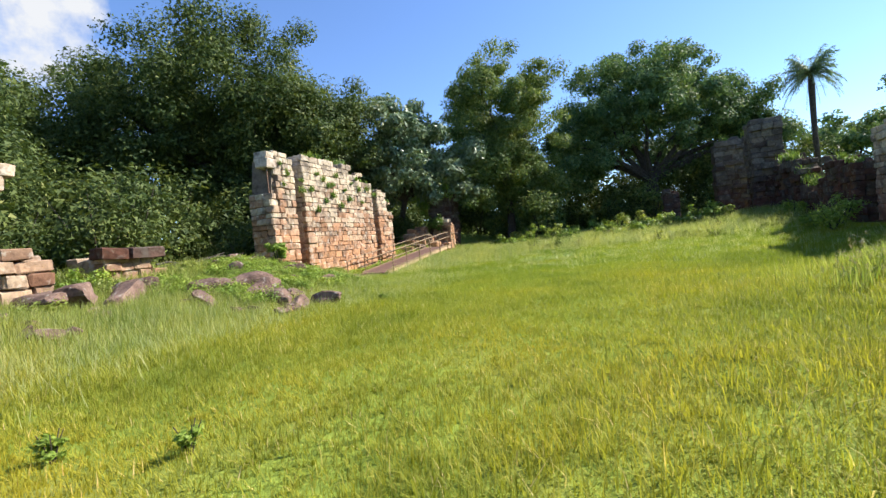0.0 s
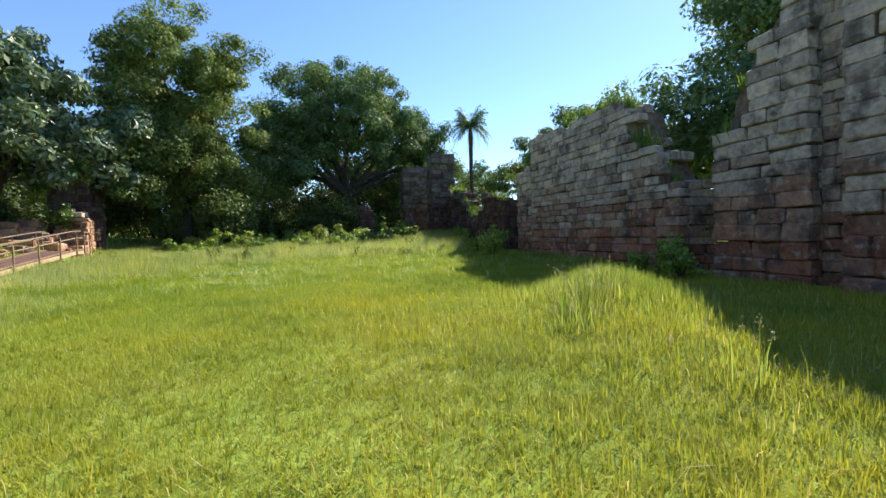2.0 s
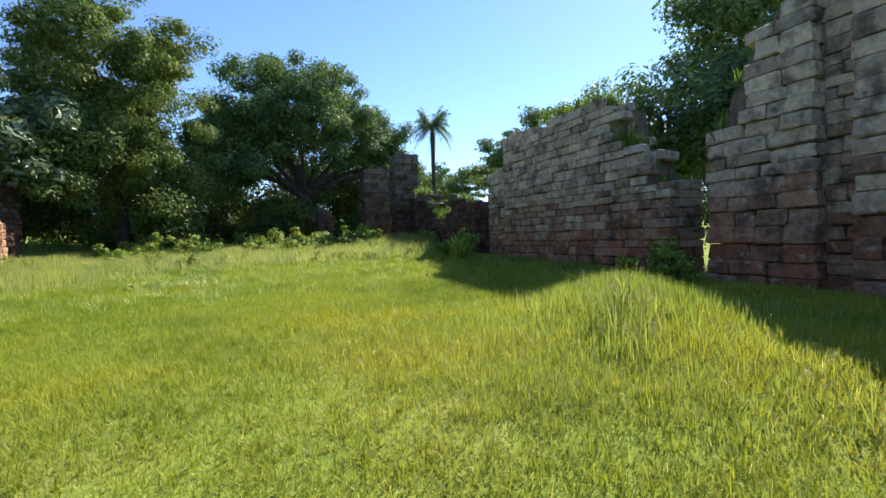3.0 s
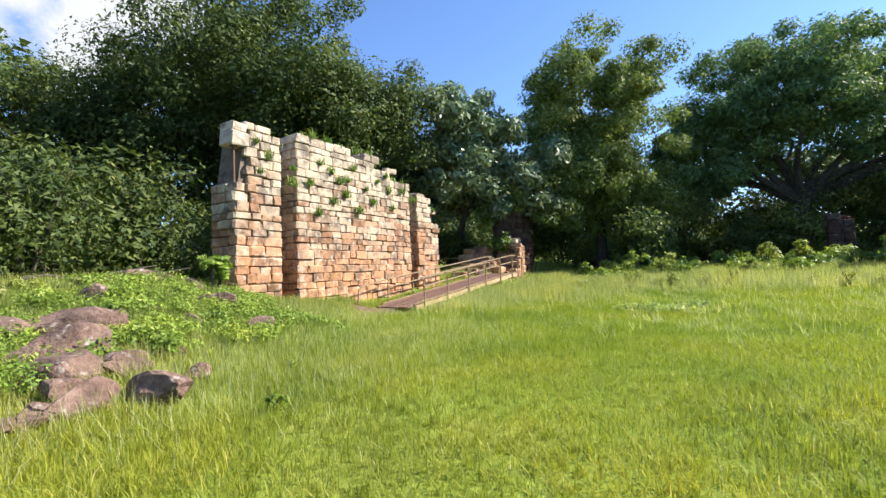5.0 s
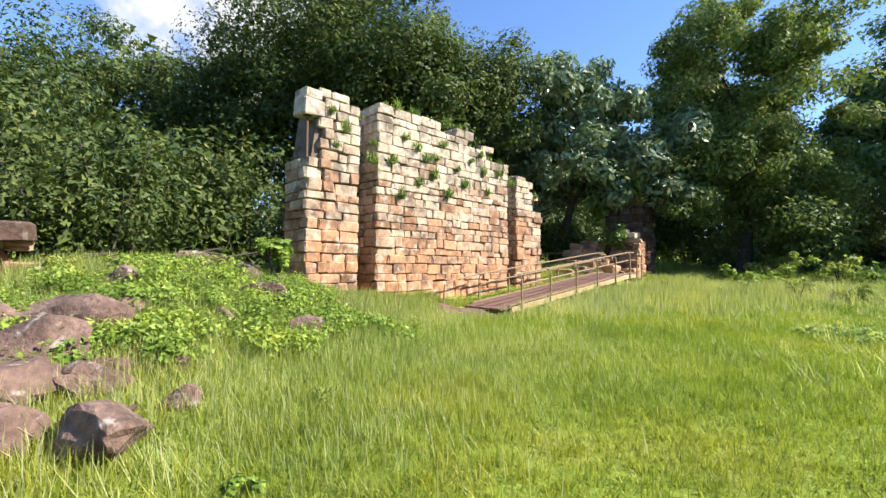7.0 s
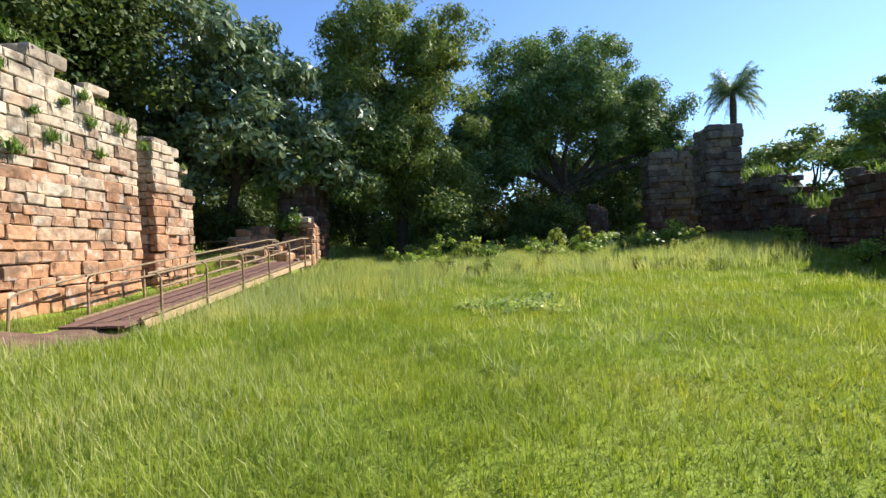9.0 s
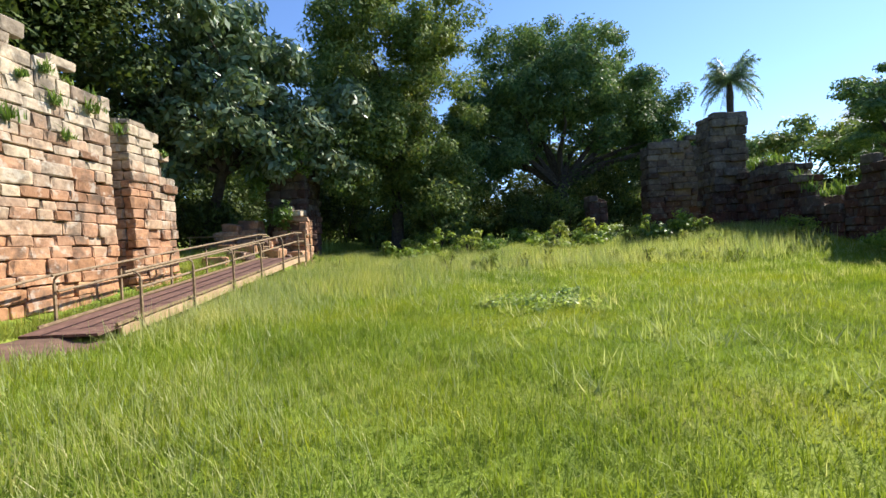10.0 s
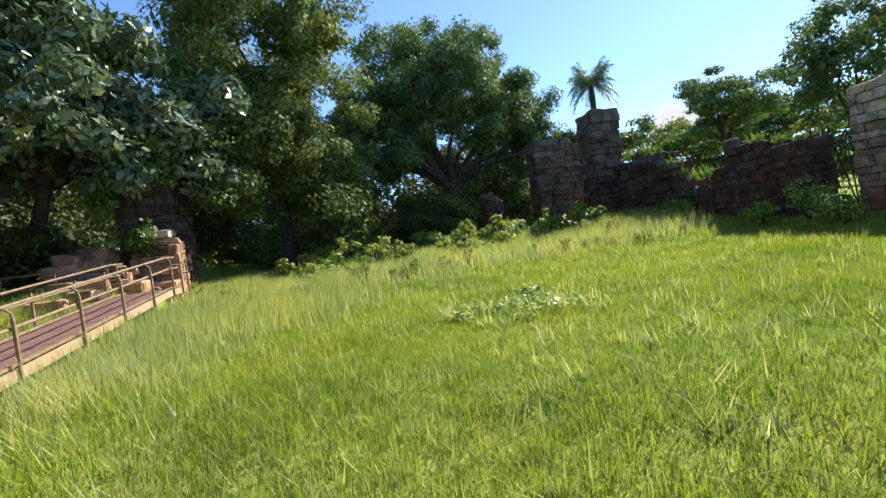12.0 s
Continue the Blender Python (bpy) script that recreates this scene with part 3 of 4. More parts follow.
def build_left_low_walls():
    wall = thing("low_ruined_wall", "low broken sandstone wall stump under dark slabs and grass", "wall", W(LEFT - 0.6, 8, 1.2), kind="structure")
    ashlar(wall, "v", LEFT, 7.4, 9.35, interp([(7.4, 1.85), (8.0, 2.1), (8.9, 2.1), (9.05, 2.05), (9.06, 1.7), (9.4, 1.6)]), PALE_BLOCKS, 1, 21, thick=1.6, course=(0.2, 0.28), rough=0.04, width=(0.25, 0.6))
    rng = random.Random(22)
    for v, w in ((7.75, 0.75), (8.4, 0.6), (8.95, 0.55)):
        slab = new("cap_slab", rng.choice(DARK_BLOCKS))
        slab.matrix_basis = Matrix.LocRotScale(W(LEFT - 0.2, v, 2.1), Euler((rng.gauss(0, 0.05), rng.gauss(0, 0.06), ANG_V + rng.gauss(0, 0.1))), (w, 0.85, 0.34))
        tagged(attach(slab, wall), "dark weathered cap slab")
    stump = thing("ruined_pier_stump", "weathered sandstone pier stump with an overhanging top", "wall", W(LEFT - 0.6, 3.5, 1.2), kind="structure")
    ashlar(stump, "v", LEFT, 1.0, 4.85, interp([(1.0, 5.0), (4.85, 4.75)]), PALE_BLOCKS, 1, 23, thick=1.6)
    ashlar(stump, "v", LEFT + 0.3, 3.6, 6.15, interp([(3.6, 2.3), (5.6, 2.3), (6.15, 2.0)]), PALE_BLOCKS, 1, 24, thick=1.6, rough=0.05, width=(0.35, 0.7))
    # the courses that jut out over the prop
    for z, h, end in ((3.18, 0.3, 5.15), (3.53, 0.38, 5.4), (3.92, 0.38, 5.5), (4.28, 0.32, 5.75), (4.58, 0.26, 5.45)):
        for off in (0.35, 1.1):
            jut = new("jutting_stone", rng.choice(PALE_BLOCKS))
            jut.matrix_basis = Matrix.LocRotScale(W(LEFT - off, (4.7 + end) / 2, z), Euler((rng.gauss(0, 0.02), rng.gauss(0, 0.02), ANG_V)), (end - 4.7, 0.72, h))
            attach(jut, stump)
    prop = thing("iron_prop", "pair of red-painted iron props under the overhang", "prop", W(LEFT - 0.3, 5.25, 2.25))
    for off in (0.16, 0.34):
        bm = bmesh.new()
        tube(bm, [W(LEFT - off, 5.24, 2.2), W(LEFT - off, 5.18, 3.42)], [0.045, 0.045], 8)
        part("strut", bm, RED_IRON, prop)


build_left_low_walls()


def build_transept_left():
    wall = thing("shaded_side_wall", "shade-darkened sandstone wall with a broken reddish end", "wall", W(-13.3, 33, 0.8), kind="structure")
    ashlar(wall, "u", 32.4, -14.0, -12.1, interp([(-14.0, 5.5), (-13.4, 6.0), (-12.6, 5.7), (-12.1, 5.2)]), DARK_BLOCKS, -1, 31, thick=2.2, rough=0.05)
    ashlar(wall, "u", 31.5, -13.5, -11.8, interp([(-13.6, 2.2), (-13.0, 2.7), (-12.6, 3.5), (-12.2, 3.2), (-11.8, 2.6)]), SUNLIT_BLOCKS, -1, 32, thick=0.9, rough=0.07)


build_transept_left()


def build_right_walls():
    wall = thing("right_nave_wall", "shaded grey sandstone block wall with a crumbled sloping end", "wall", W(RIGHT + 0.7, 19, 0.3), kind="structure")
    prof = ragged([(13.75, 2.7), (14.3, 3.1), (14.9, 3.9), (15.7, 4.5), (15.9, 4.8), (15.95, 6.0), (17.0, 6.2), (23.45, 6.3)], 62, 0.12)
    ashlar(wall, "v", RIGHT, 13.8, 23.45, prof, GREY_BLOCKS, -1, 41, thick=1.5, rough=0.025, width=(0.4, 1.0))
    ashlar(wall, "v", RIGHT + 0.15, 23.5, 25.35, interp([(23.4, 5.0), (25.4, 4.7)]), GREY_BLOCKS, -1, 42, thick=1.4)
    wall2 = thing("right_broken_wall", "low broken grey sandstone wall with grass on top", "wall", W(RIGHT + 0.7, 28.7, 0.5), kind="structure")
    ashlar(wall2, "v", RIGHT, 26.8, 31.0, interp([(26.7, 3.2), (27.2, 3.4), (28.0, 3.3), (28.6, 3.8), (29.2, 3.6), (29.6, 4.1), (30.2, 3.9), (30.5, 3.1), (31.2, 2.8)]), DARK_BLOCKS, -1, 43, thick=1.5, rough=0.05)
    big = thing("tall_nave_wall", "tall dark backlit sandstone wall, reddish near the ground", "wall", W(RIGHT + 0.7, 6, 0.2), kind="structure")
    tall = interp([(-9, 7.9), (8.5, 7.9), (9.6, 7.7), (10.6, 7.2), (11.4, 6.2), (12.0, 5.2), (12.2, 3.9), (12.7, 3.8)])
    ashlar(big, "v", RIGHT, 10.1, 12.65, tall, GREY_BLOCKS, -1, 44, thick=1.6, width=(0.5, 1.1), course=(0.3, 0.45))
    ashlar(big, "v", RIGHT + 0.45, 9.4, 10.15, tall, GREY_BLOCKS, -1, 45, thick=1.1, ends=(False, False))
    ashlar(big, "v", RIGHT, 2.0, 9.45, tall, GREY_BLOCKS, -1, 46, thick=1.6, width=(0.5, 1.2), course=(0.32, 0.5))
    bm = bmesh.new()
    profile_solid(bm, lambda s, o, z: W(RIGHT + o, s, z), [-9.0, -4.0, 1.9], tall, lambda s: -0.3, 0.05, 1.6)
    part("wall_body", bm, GREY_RUBBLE, big)
    rng = random.Random(6)
    spots = [W(RIGHT + 0.3, s, prof(s)) for s in (14.2, 14.6, 15.0, 15.3, 15.7, 16.2, 17.0, 18.5)] + [W(RIGHT + 0.3, 12.4, 3.9), W(RIGHT + 0.3, 12.2, 4.1), W(RIGHT + 0.2, 11.8, 5.2)]
    spots += [W(RIGHT + 0.4, s, 3.4 + 0.2 * k) for k, s in enumerate((27.2, 28.0, 28.9))]
    weeds_on("right", 12, spots, mat=SHRUB, size=0.45)


build_right_walls()


def build_far_walls():
    wall = thing("far_end_wall", "far dark backlit sandstone wall with pale upper courses", "wall", W(11, 44.2, 0.6), kind="structure")
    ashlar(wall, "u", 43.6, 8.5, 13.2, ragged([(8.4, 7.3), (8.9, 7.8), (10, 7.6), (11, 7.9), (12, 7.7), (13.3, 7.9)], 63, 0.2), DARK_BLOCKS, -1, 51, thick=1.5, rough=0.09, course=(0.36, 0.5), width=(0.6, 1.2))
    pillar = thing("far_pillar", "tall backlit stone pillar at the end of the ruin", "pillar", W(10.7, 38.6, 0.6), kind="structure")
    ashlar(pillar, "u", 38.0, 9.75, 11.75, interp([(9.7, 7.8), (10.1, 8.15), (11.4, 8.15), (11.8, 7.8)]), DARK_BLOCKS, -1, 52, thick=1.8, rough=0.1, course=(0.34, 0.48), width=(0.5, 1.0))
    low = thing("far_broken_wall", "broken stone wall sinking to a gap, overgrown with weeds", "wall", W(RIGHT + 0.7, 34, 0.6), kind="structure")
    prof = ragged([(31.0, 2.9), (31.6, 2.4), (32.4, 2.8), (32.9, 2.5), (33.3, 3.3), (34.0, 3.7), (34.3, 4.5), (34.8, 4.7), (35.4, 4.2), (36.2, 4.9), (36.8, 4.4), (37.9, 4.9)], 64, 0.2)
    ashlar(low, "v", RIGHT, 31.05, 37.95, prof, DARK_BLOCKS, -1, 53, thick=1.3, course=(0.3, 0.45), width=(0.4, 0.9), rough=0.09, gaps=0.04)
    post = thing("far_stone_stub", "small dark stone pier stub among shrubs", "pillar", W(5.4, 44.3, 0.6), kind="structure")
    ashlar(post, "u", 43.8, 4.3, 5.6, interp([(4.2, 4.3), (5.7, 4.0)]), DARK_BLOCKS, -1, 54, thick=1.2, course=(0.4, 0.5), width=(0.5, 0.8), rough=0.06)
    weeds_on("far", 13, [W(RIGHT + 0.3, v, z) for v, z in ((31.6, 2.8), (32.3, 2.8), (33.0, 3.1), (33.6, 3.6), (34.6, 4.7), (35.6, 4.8), (36.8, 4.8))] + [W(u, 44, 7.9) for u in (9.4, 11, 12)], mat=SHRUB, size=0.55)


build_far_walls()


# ---- the ramp ----
def build_ramp():
    ramp_ob = thing("footbridge_ramp", "sloping red-brown plank ramp with rusty tan double handrails", "ramp", W(-12.1, 24, 0.2))
    u0, u1 = -12.95, -11.3

    def deck(v):
        return float(np.interp(v, [19.2, 20.5, 28.9, 31.0], [0.2, 0.3, 1.2, 1.24]))

    def bar(bm, a, b, w, h):
        """A squared bar from a to b."""
        a, b = Vector(a), Vector(b)
        d = (b - a).normalized()
        side = d.cross(Vector((0, 0, 1)) if abs(d.z) < 0.9 else W(1, 0)).normalized() * (w / 2)
        up = side.cross(d).normalized() * (h / 2)
        q = [[bm.verts.new(p + sx * side + sy * up) for sx, sy in ((-1, -1), (1, -1), (1, 1), (-1, 1))] for p in (a, b)]
        for k in range(4):
            bm.faces.new((q[0][k], q[0][(k + 1) % 4], q[1][(k + 1) % 4], q[1][k]))
        bm.faces.new(q[0][::-1])
        bm.faces.new(q[1])
        bmesh.ops.recalc_face_normals(bm, faces=bm.faces)

    n = 7
    for k in range(n):
        u = u0 + 0.08 + (u1 - u0 - 0.16) * (k + 0.5) / n
        for a, b in ((19.6, 24.0), (24.01, 28.9), (28.91, 29.75)):
            bm = bmesh.new()
            bar(bm, W(u, a, deck(a) + 0.003 * (k % 2)), W(u, b, deck(b) + 0.003 * (k % 2)), (u1 - u0 - 0.16) / n - 0.012, 0.05)
            part("plank", bm, DECK, ramp_ob)
    for u in (u0, u1):
        for a, b in ((20.0, 28.9), (28.91, 29.75)):
            bm = bmesh.new()
            bar(bm, W(u, a, deck(a) - 0.07), W(u, b, deck(b) - 0.07), 0.07, 0.17)
            part("edge_beam", bm, BEAM, ramp_ob, "tan painted edge beam")
            bm = bmesh.new()
            s = -1 if u == u1 else 1
            bar(bm, W(u + s * 0.06, a, deck(a) + 0.07), W(u + s * 0.06, b, deck(b) + 0.07), 0.05, 0.05)
            part("kerb_bar", bm, RAIL, ramp_ob)
        side = 1 if u == u1 else -1
        posts = (20.5, 22.2, 24.0, 25.7, 27.4, 28.9)
        for v in posts:
            bm = bmesh.new()
            bar(bm, W(u + side * 0.06, v, deck(v) - 0.2), W(u + side * 0.06, v, deck(v) + 0.82), 0.045, 0.045)
            post = part("post", bm, RAIL, ramp_ob)
            bm = bmesh.new()
            tube(bm, [W(u + side * 0.06, v, deck(v) + 0.8), W(u + side * 0.05, v, deck(v) + 0.9), W(u - side * 0.02, v, deck(v) + 0.97), W(u - side * 0.1, v, deck(v) + 0.99)], [0.022] * 4, 6)
            part("bracket", bm, RAIL, post)
        for h, off in ((1.0, -0.1), (0.66, 0.0)):
            bm = bmesh.new()
            a = 20.3 if off else 20.5
            tube(bm, [W(u + side * off, a, deck(a) + h), W(u + side * off, 24.5, deck(24.5) + h), W(u + side * off, 28.95, deck(28.95) + h), W(u + side * off, 29.7, deck(29.7) + h)], [0.028] * 4, 8)
            part("handrail", bm, RAIL, ramp_ob)
        if side < 0:
            bm = bmesh.new()
            a = 19.0
            tube(bm, [W(u, 18.7, 0.25), W(u, 18.75, 0.95), W(u, 18.95, 1.06), W(u, 20.4, deck(20.4) + 1.0)], [0.028] * 4, 8)
            part("handrail_end", bm, RAIL, ramp_ob)
        for v in (29.68,):
            bm = bmesh.new()
            bar(bm, W(u + side * 0.06, v, deck(v) - 0.6), W(u + side * 0.06, v, deck(v) + 1.0), 0.045, 0.045)
            part("post", bm, RAIL, ramp_ob)
        for v in (30.25,):
            bm = bmesh.new()
            bar(bm, W(u + side * 0.06, v, deck(v) - 0.5), W(u + side * 0.06, v, deck(v) + 0.95), 0.045, 0.045)
            part("post", bm, RAIL, ramp_ob)
        for h in (0.5, 0.93):
            bm = bmesh.new()
            tube(bm, [W(u + side * 0.06, 29.7, deck(29.7) + h), W(u + side * 0.06, 30.3, deck(30.3) + h)], [0.026, 0.026], 8)
            part("handrail", bm, RAIL, ramp_ob)
        for v in (26.0, 28.6, 29.6):
            bm = bmesh.new()
            bar(bm, W(u, v, 0.2), W(u, v, deck(v) - 0.2), 0.12, 0.12)
            part("support_leg", bm, BEAM, ramp_ob)


build_ramp()


def build_side_rail():
    """The railing that leaves the landing towards the side gate."""
    ob = thing("side_railing", "rusty tan railing running off from the ramp's landing", "railing", W(-14.5, 29.7, 1.1))
    for u in (-13.3, -14.7, -16.1):
        base = float(ground_uv(u, 29.75))
        bm = bmesh.new()
        tube(bm, [W(u, 29.75, base - 0.1), W(u, 29.75, 2.22)], [0.026, 0.026], 8)
        part("post", bm, RAIL, ob)
    for z in (1.75, 2.2):
        bm = bmesh.new()
        tube(bm, [W(-13.1, 29.75, z), W(-16.2, 29.75, z + 0.05)], [0.026, 0.026], 8)
        part("rail", bm, RAIL, ob)


build_side_rail()


def build_path_patch():
    bm = bmesh.new()
    rng = random.Random(3)
    pts = []
    for k in range(26):
        a = k / 26 * math.tau
        r = 1 + rng.uniform(-0.16, 0.16)
        u, v = -12.0 + 1.15 * r * math.cos(a), 18.9 + 1.3 * r * math.sin(a)
        pts.append((u, v))
    rim = [bm.verts.new(W(u, v, float(ground_uv(u, v)) - 0.02)) for u, v in pts]
    ring = [bm.verts.new(W(-12 + 0.8 * (u + 12), 18.9 + 0.8 * (v - 18.9), float(ground_uv(-12 + 0.8 * (u + 12), 18.9 + 0.8 * (v - 18.9))) + 0.015)) for u, v in pts]
    mid = bm.verts.new(W(-12, 18.9, float(ground_uv(-12, 18.9)) + 0.03))
    for k in range(26):
        j = (k + 1) % 26
        bm.faces.new((rim[k], rim[j], ring[j], ring[k]))
        bm.faces.new((ring[k], ring[j], mid))
    tagged(part("trodden_earth", bm, DIRT, None), "bare trodden red earth at the ramp's foot", "ground", kind="structure")


build_path_patch()


# ---- boulders ----
def boulder_mesh(seed):
    rng = random.Random(seed)
    bm = bmesh.new()
    bmesh.ops.create_icosphere(bm, subdivisions=3, radius=0.6)
    cuts = []
    for _ in range(9):
        n = Vector([rng.gauss(0, 1) for _ in range(3)]).normalized()
        cuts.append((n, rng.uniform(0.2, 0.42)))
    for w in bm.verts:
        for n, d in cuts:
            k = w.co.dot(n)
            if k > d:
                w.co -= n * (k - d) * 0.94
        w.co += w.co.normalized() * (0.05 * noise.noise(w.co * 4 + Vector((seed, 0, 0))) + 0.03 * noise.noise(w.co * 11 + Vector((seed, 3, 0))))
    me = bpy.data.meshes.new("boulder")
    bm.to_mesh(me)
    bm.free()
    me.materials.append(BOULDER)
    return me


def build_boulders():
    rng = random.Random(9)
    meshes = [boulder_mesh(k) for k in range(7)]
    big = [(-6.5, 12.25, 1.15), (-5.4, 11.5, 1.1), (-5.9, 11.6, 1.2), (-3.95, 11.4, 0.9), (-4.3, 11.7, 0.4), (-4.5, 10.9, 0.75), (-5.0, 12.6, 0.45), (-4.85, 14.6, 0.62), (-6.25, 14.9, 0.8),
           (-7.9, 15.1, 0.9), (-6.6, 13.1, 0.55), (-5.0, 11.9, 0.6), (-7.2, 11.6, 1.1), (-7.6, 13.4, 0.8), (-8.3, 14.2, 0.9), (-4.2, 12.2, 0.4), (-6.9, 10.6, 0.9), (-7.4, 16.2, 0.6), (-8.1, 16.4, 0.7)]
    big += [(*W(u, v).xy, k) for u, v, k in ((-12.2, 6.2, 1.5), (-11.8, 7.0, 1.3), (-12.6, 5.6, 1.3), (-12.4, 7.6, 1.0), (-12.9, 11.6, 0.9), (-12.2, 12.4, 0.9), (-15.2, 30.6, 1.3), (-14.6, 30.2, 1.0), (-13.6, 30.6, 1.1), (-12.6, 31.0, 0.9), (-14.0, 29.4, 0.8), (-13.3, 28.6, 0.7))]
    spots = list(big)
    for _ in range(18):
        spots.append((rng.uniform(-7.4, -4.3), rng.uniform(10.2, 14.2), rng.uniform(0.25, 0.6)))
    for _ in range(46):
        u, v = rng.uniform(-12.9, -9.6), rng.uniform(4.0, 14.6)
        p = W(u, v)
        spots.append((p.x, p.y, rng.uniform(0.2, 0.6)))
    for x, y, s in spots:
        ob = new("boulder", rng.choice(meshes))
        z = float(ground_at(x, y)) + s * 0.13
        ob.matrix_basis = Matrix.LocRotScale((x, y, z), Euler((rng.uniform(-0.3, 0.3), rng.uniform(-0.3, 0.3), rng.uniform(0, 6.28))), (s * 1.1, s * 0.85, s * (0.5 if s > 0.85 else 0.62)))
        tagged(ob, "rough red-brown fallen stone half sunk in vines" if s < 0.7 else "large angular red-brown fallen stone on the bank", "boulder", "fallen stones on the bank")


build_boulders()


# ---- trees ----
def oval(x, y, z, rx, ry, rz, n):
    return ((x, y, z), (rx, ry, rz), n)


def build_trees():
    tree("dense_tree", "huge dense dark green broadleaf tree behind the wall", (-15, 30), [oval(-16, 29, 13, 7.5, 6, 6.5, 190), oval(-12, 29, 9.5, 5, 4.5, 5, 100), oval(-20, 28, 9, 5, 5, 4.5, 70), oval(-9.2, 31.5, 9.6, 3.8, 3.8, 4.8, 70)], OAKY, 0.5, 5, 0.26, 260, (1.0, 1.9), seed=1)
    tree("leafy_tree", "tall dark olive-green tree at the clearing's edge", (-26, 25), [oval(-26, 25, 9, 7, 6, 6, 120)], OAKY, 0.4, 4, 0.23, 280, (1.0, 2.0), seed=2)
    tree("leafy_tree", "round olive-green tree over the low wall", (-21, 15), [oval(-21, 16, 5.5, 5, 6, 4.2, 100)], OAKY, 0.3, 2.5, 0.19, 330, (0.9, 1.7), seed=3)
    tree("leafy_tree", "dark tree with thin branches against the sky", (-29, 33), [oval(-29, 34, 15, 7, 6, 4.5, 60)], OAKY, 0.45, 9, 0.3, 200, (0.9, 1.8), seed=4)
    tree("leafy_tree", "round olive-green tree over the low wall", (-22, 6), [oval(-22, 6, 6, 5, 5, 5, 60)], FEATHERY, 0.3, 3, 0.3, 170, (0.9, 1.7), seed=5)
    tree("broad_leaved_tree", "grey-green broad-leaved tree with pale glossy leaves", (-5.6, 36), [oval(-4.6, 34.5, 9.0, 4.2, 3.6, 4.6, 84), oval(-7.5, 34, 6.5, 3, 3, 3.5, 36), oval(-1.0, 35.8, 7.4, 3.0, 2.4, 3.3, 56)], GLOSSY, 0.28, 4, 0.36, 190, (0.6, 1.2), 0.5, 0.42, seed=6, lean=(1.2, -0.6), broad=True)
    tree("feathery_tree", "tall feathery olive-green tree with ragged crown", (4.6, 41), [oval(4.6, 40.5, 13.4, 5.6, 5, 5.2, 130), oval(1.6, 37.2, 6.8, 2.8, 2.4, 3.4, 40), oval(5.8, 40.5, 7.5, 4.6, 4, 5.2, 100), oval(2.2, 39.5, 9, 3.2, 3, 5, 40)], FEATHERY, 0.4, 6, 0.27, 250, (0.7, 1.5), 0.3, 0.6, seed=7)
    tree("spreading_tree", "wide spreading dark blue-green tree with a forked trunk", (20.5, 47), [oval(21.5, 47, 14.2, 10.5, 7, 5.6, 210), oval(14, 46, 10.5, 4.5, 4, 4.5, 65), oval(29, 48, 12, 5, 4, 3.6, 60), oval(33, 49, 9.5, 4, 4, 3, 40)], BLUISH, 0.75, 5.5, 0.33, 230, (0.9, 1.7), 0.2, 0.62, seed=8)
    tree("leafy_tree", "backlit leafy tree rising behind the tall wall", tuple(W(21, 16.6).xy), [oval(*W(21, 16.8, 10.3), 4.3, 4.3, 4.3, 100), oval(*W(15.4, 14.2, 5.2), 2.4, 2.4, 3.2, 44), oval(*W(15.5, 17.5, 5.6), 2.2, 2.2, 2.2, 30)], BLUISH, 0.35, 5, 0.28, 170, (0.8, 1.5), seed=9)
    tree("small_tree", "small bright green tree behind the ruined wall", (27, 22), [oval(27, 22, 7.2, 3, 3, 3.6, 55)], BLUISH, 0.2, 3, 0.28, 150, (0.6, 1.2), seed=11)
    tree("leafy_tree", "layered dark green tree beyond the ruin", (34.5, 31), [oval(34.5, 31, 8.6, 3.8, 3.8, 3.0, 60)], BLUISH, 0.3, 5, 0.3, 150, (0.7, 1.3), seed=12, flat=0.45)
    for k, (x, y, z, r) in enumerate(((-12, 47, 8, 6.5), (-3, 52, 8, 7), (12, 56, 9, 7), (30, 58, 8, 6), (-22, 40, 9, 7))):
        tree("background_tree", "dark green tree in the wood behind the ruin", (x, y), [oval(x, y, z, r, r * 0.8, r * 0.8, 70)], (OAKY, FEATHERY, BLUISH)[k % 3], 0.35, 4, 0.4, 130, (1.1, 2.2), seed=20 + k, group="wood behind the ruin")
    for k, (x, y, r) in enumerate(((40, 58, 6), (46, 52, 6), (50, 47, 5.5), (53, 42, 6), (56, 37, 5.5), (59, 32, 6), (60, 27, 6), (52, 58, 7), (62, 46, 7), (68, 38, 7), (66, 22, 6))):
        z = float(ground_at(x, y))
        tree("distant_tree", "flat-topped green tree on the distant slope", (x, y), [oval(x, y, z + 7.4 + (k % 3) * 0.9, r, r, 2.4, 44), oval(x, y, z + 3.5, r * 0.9, r * 0.9, 3, 30)], (FEATHERY, BLUISH, FEATHERY)[k % 3], 0.3, 4, 0.55, 62, (1.0, 1.9), seed=40 + k, group="trees on the distant slope", flat=0.45)


build_trees()


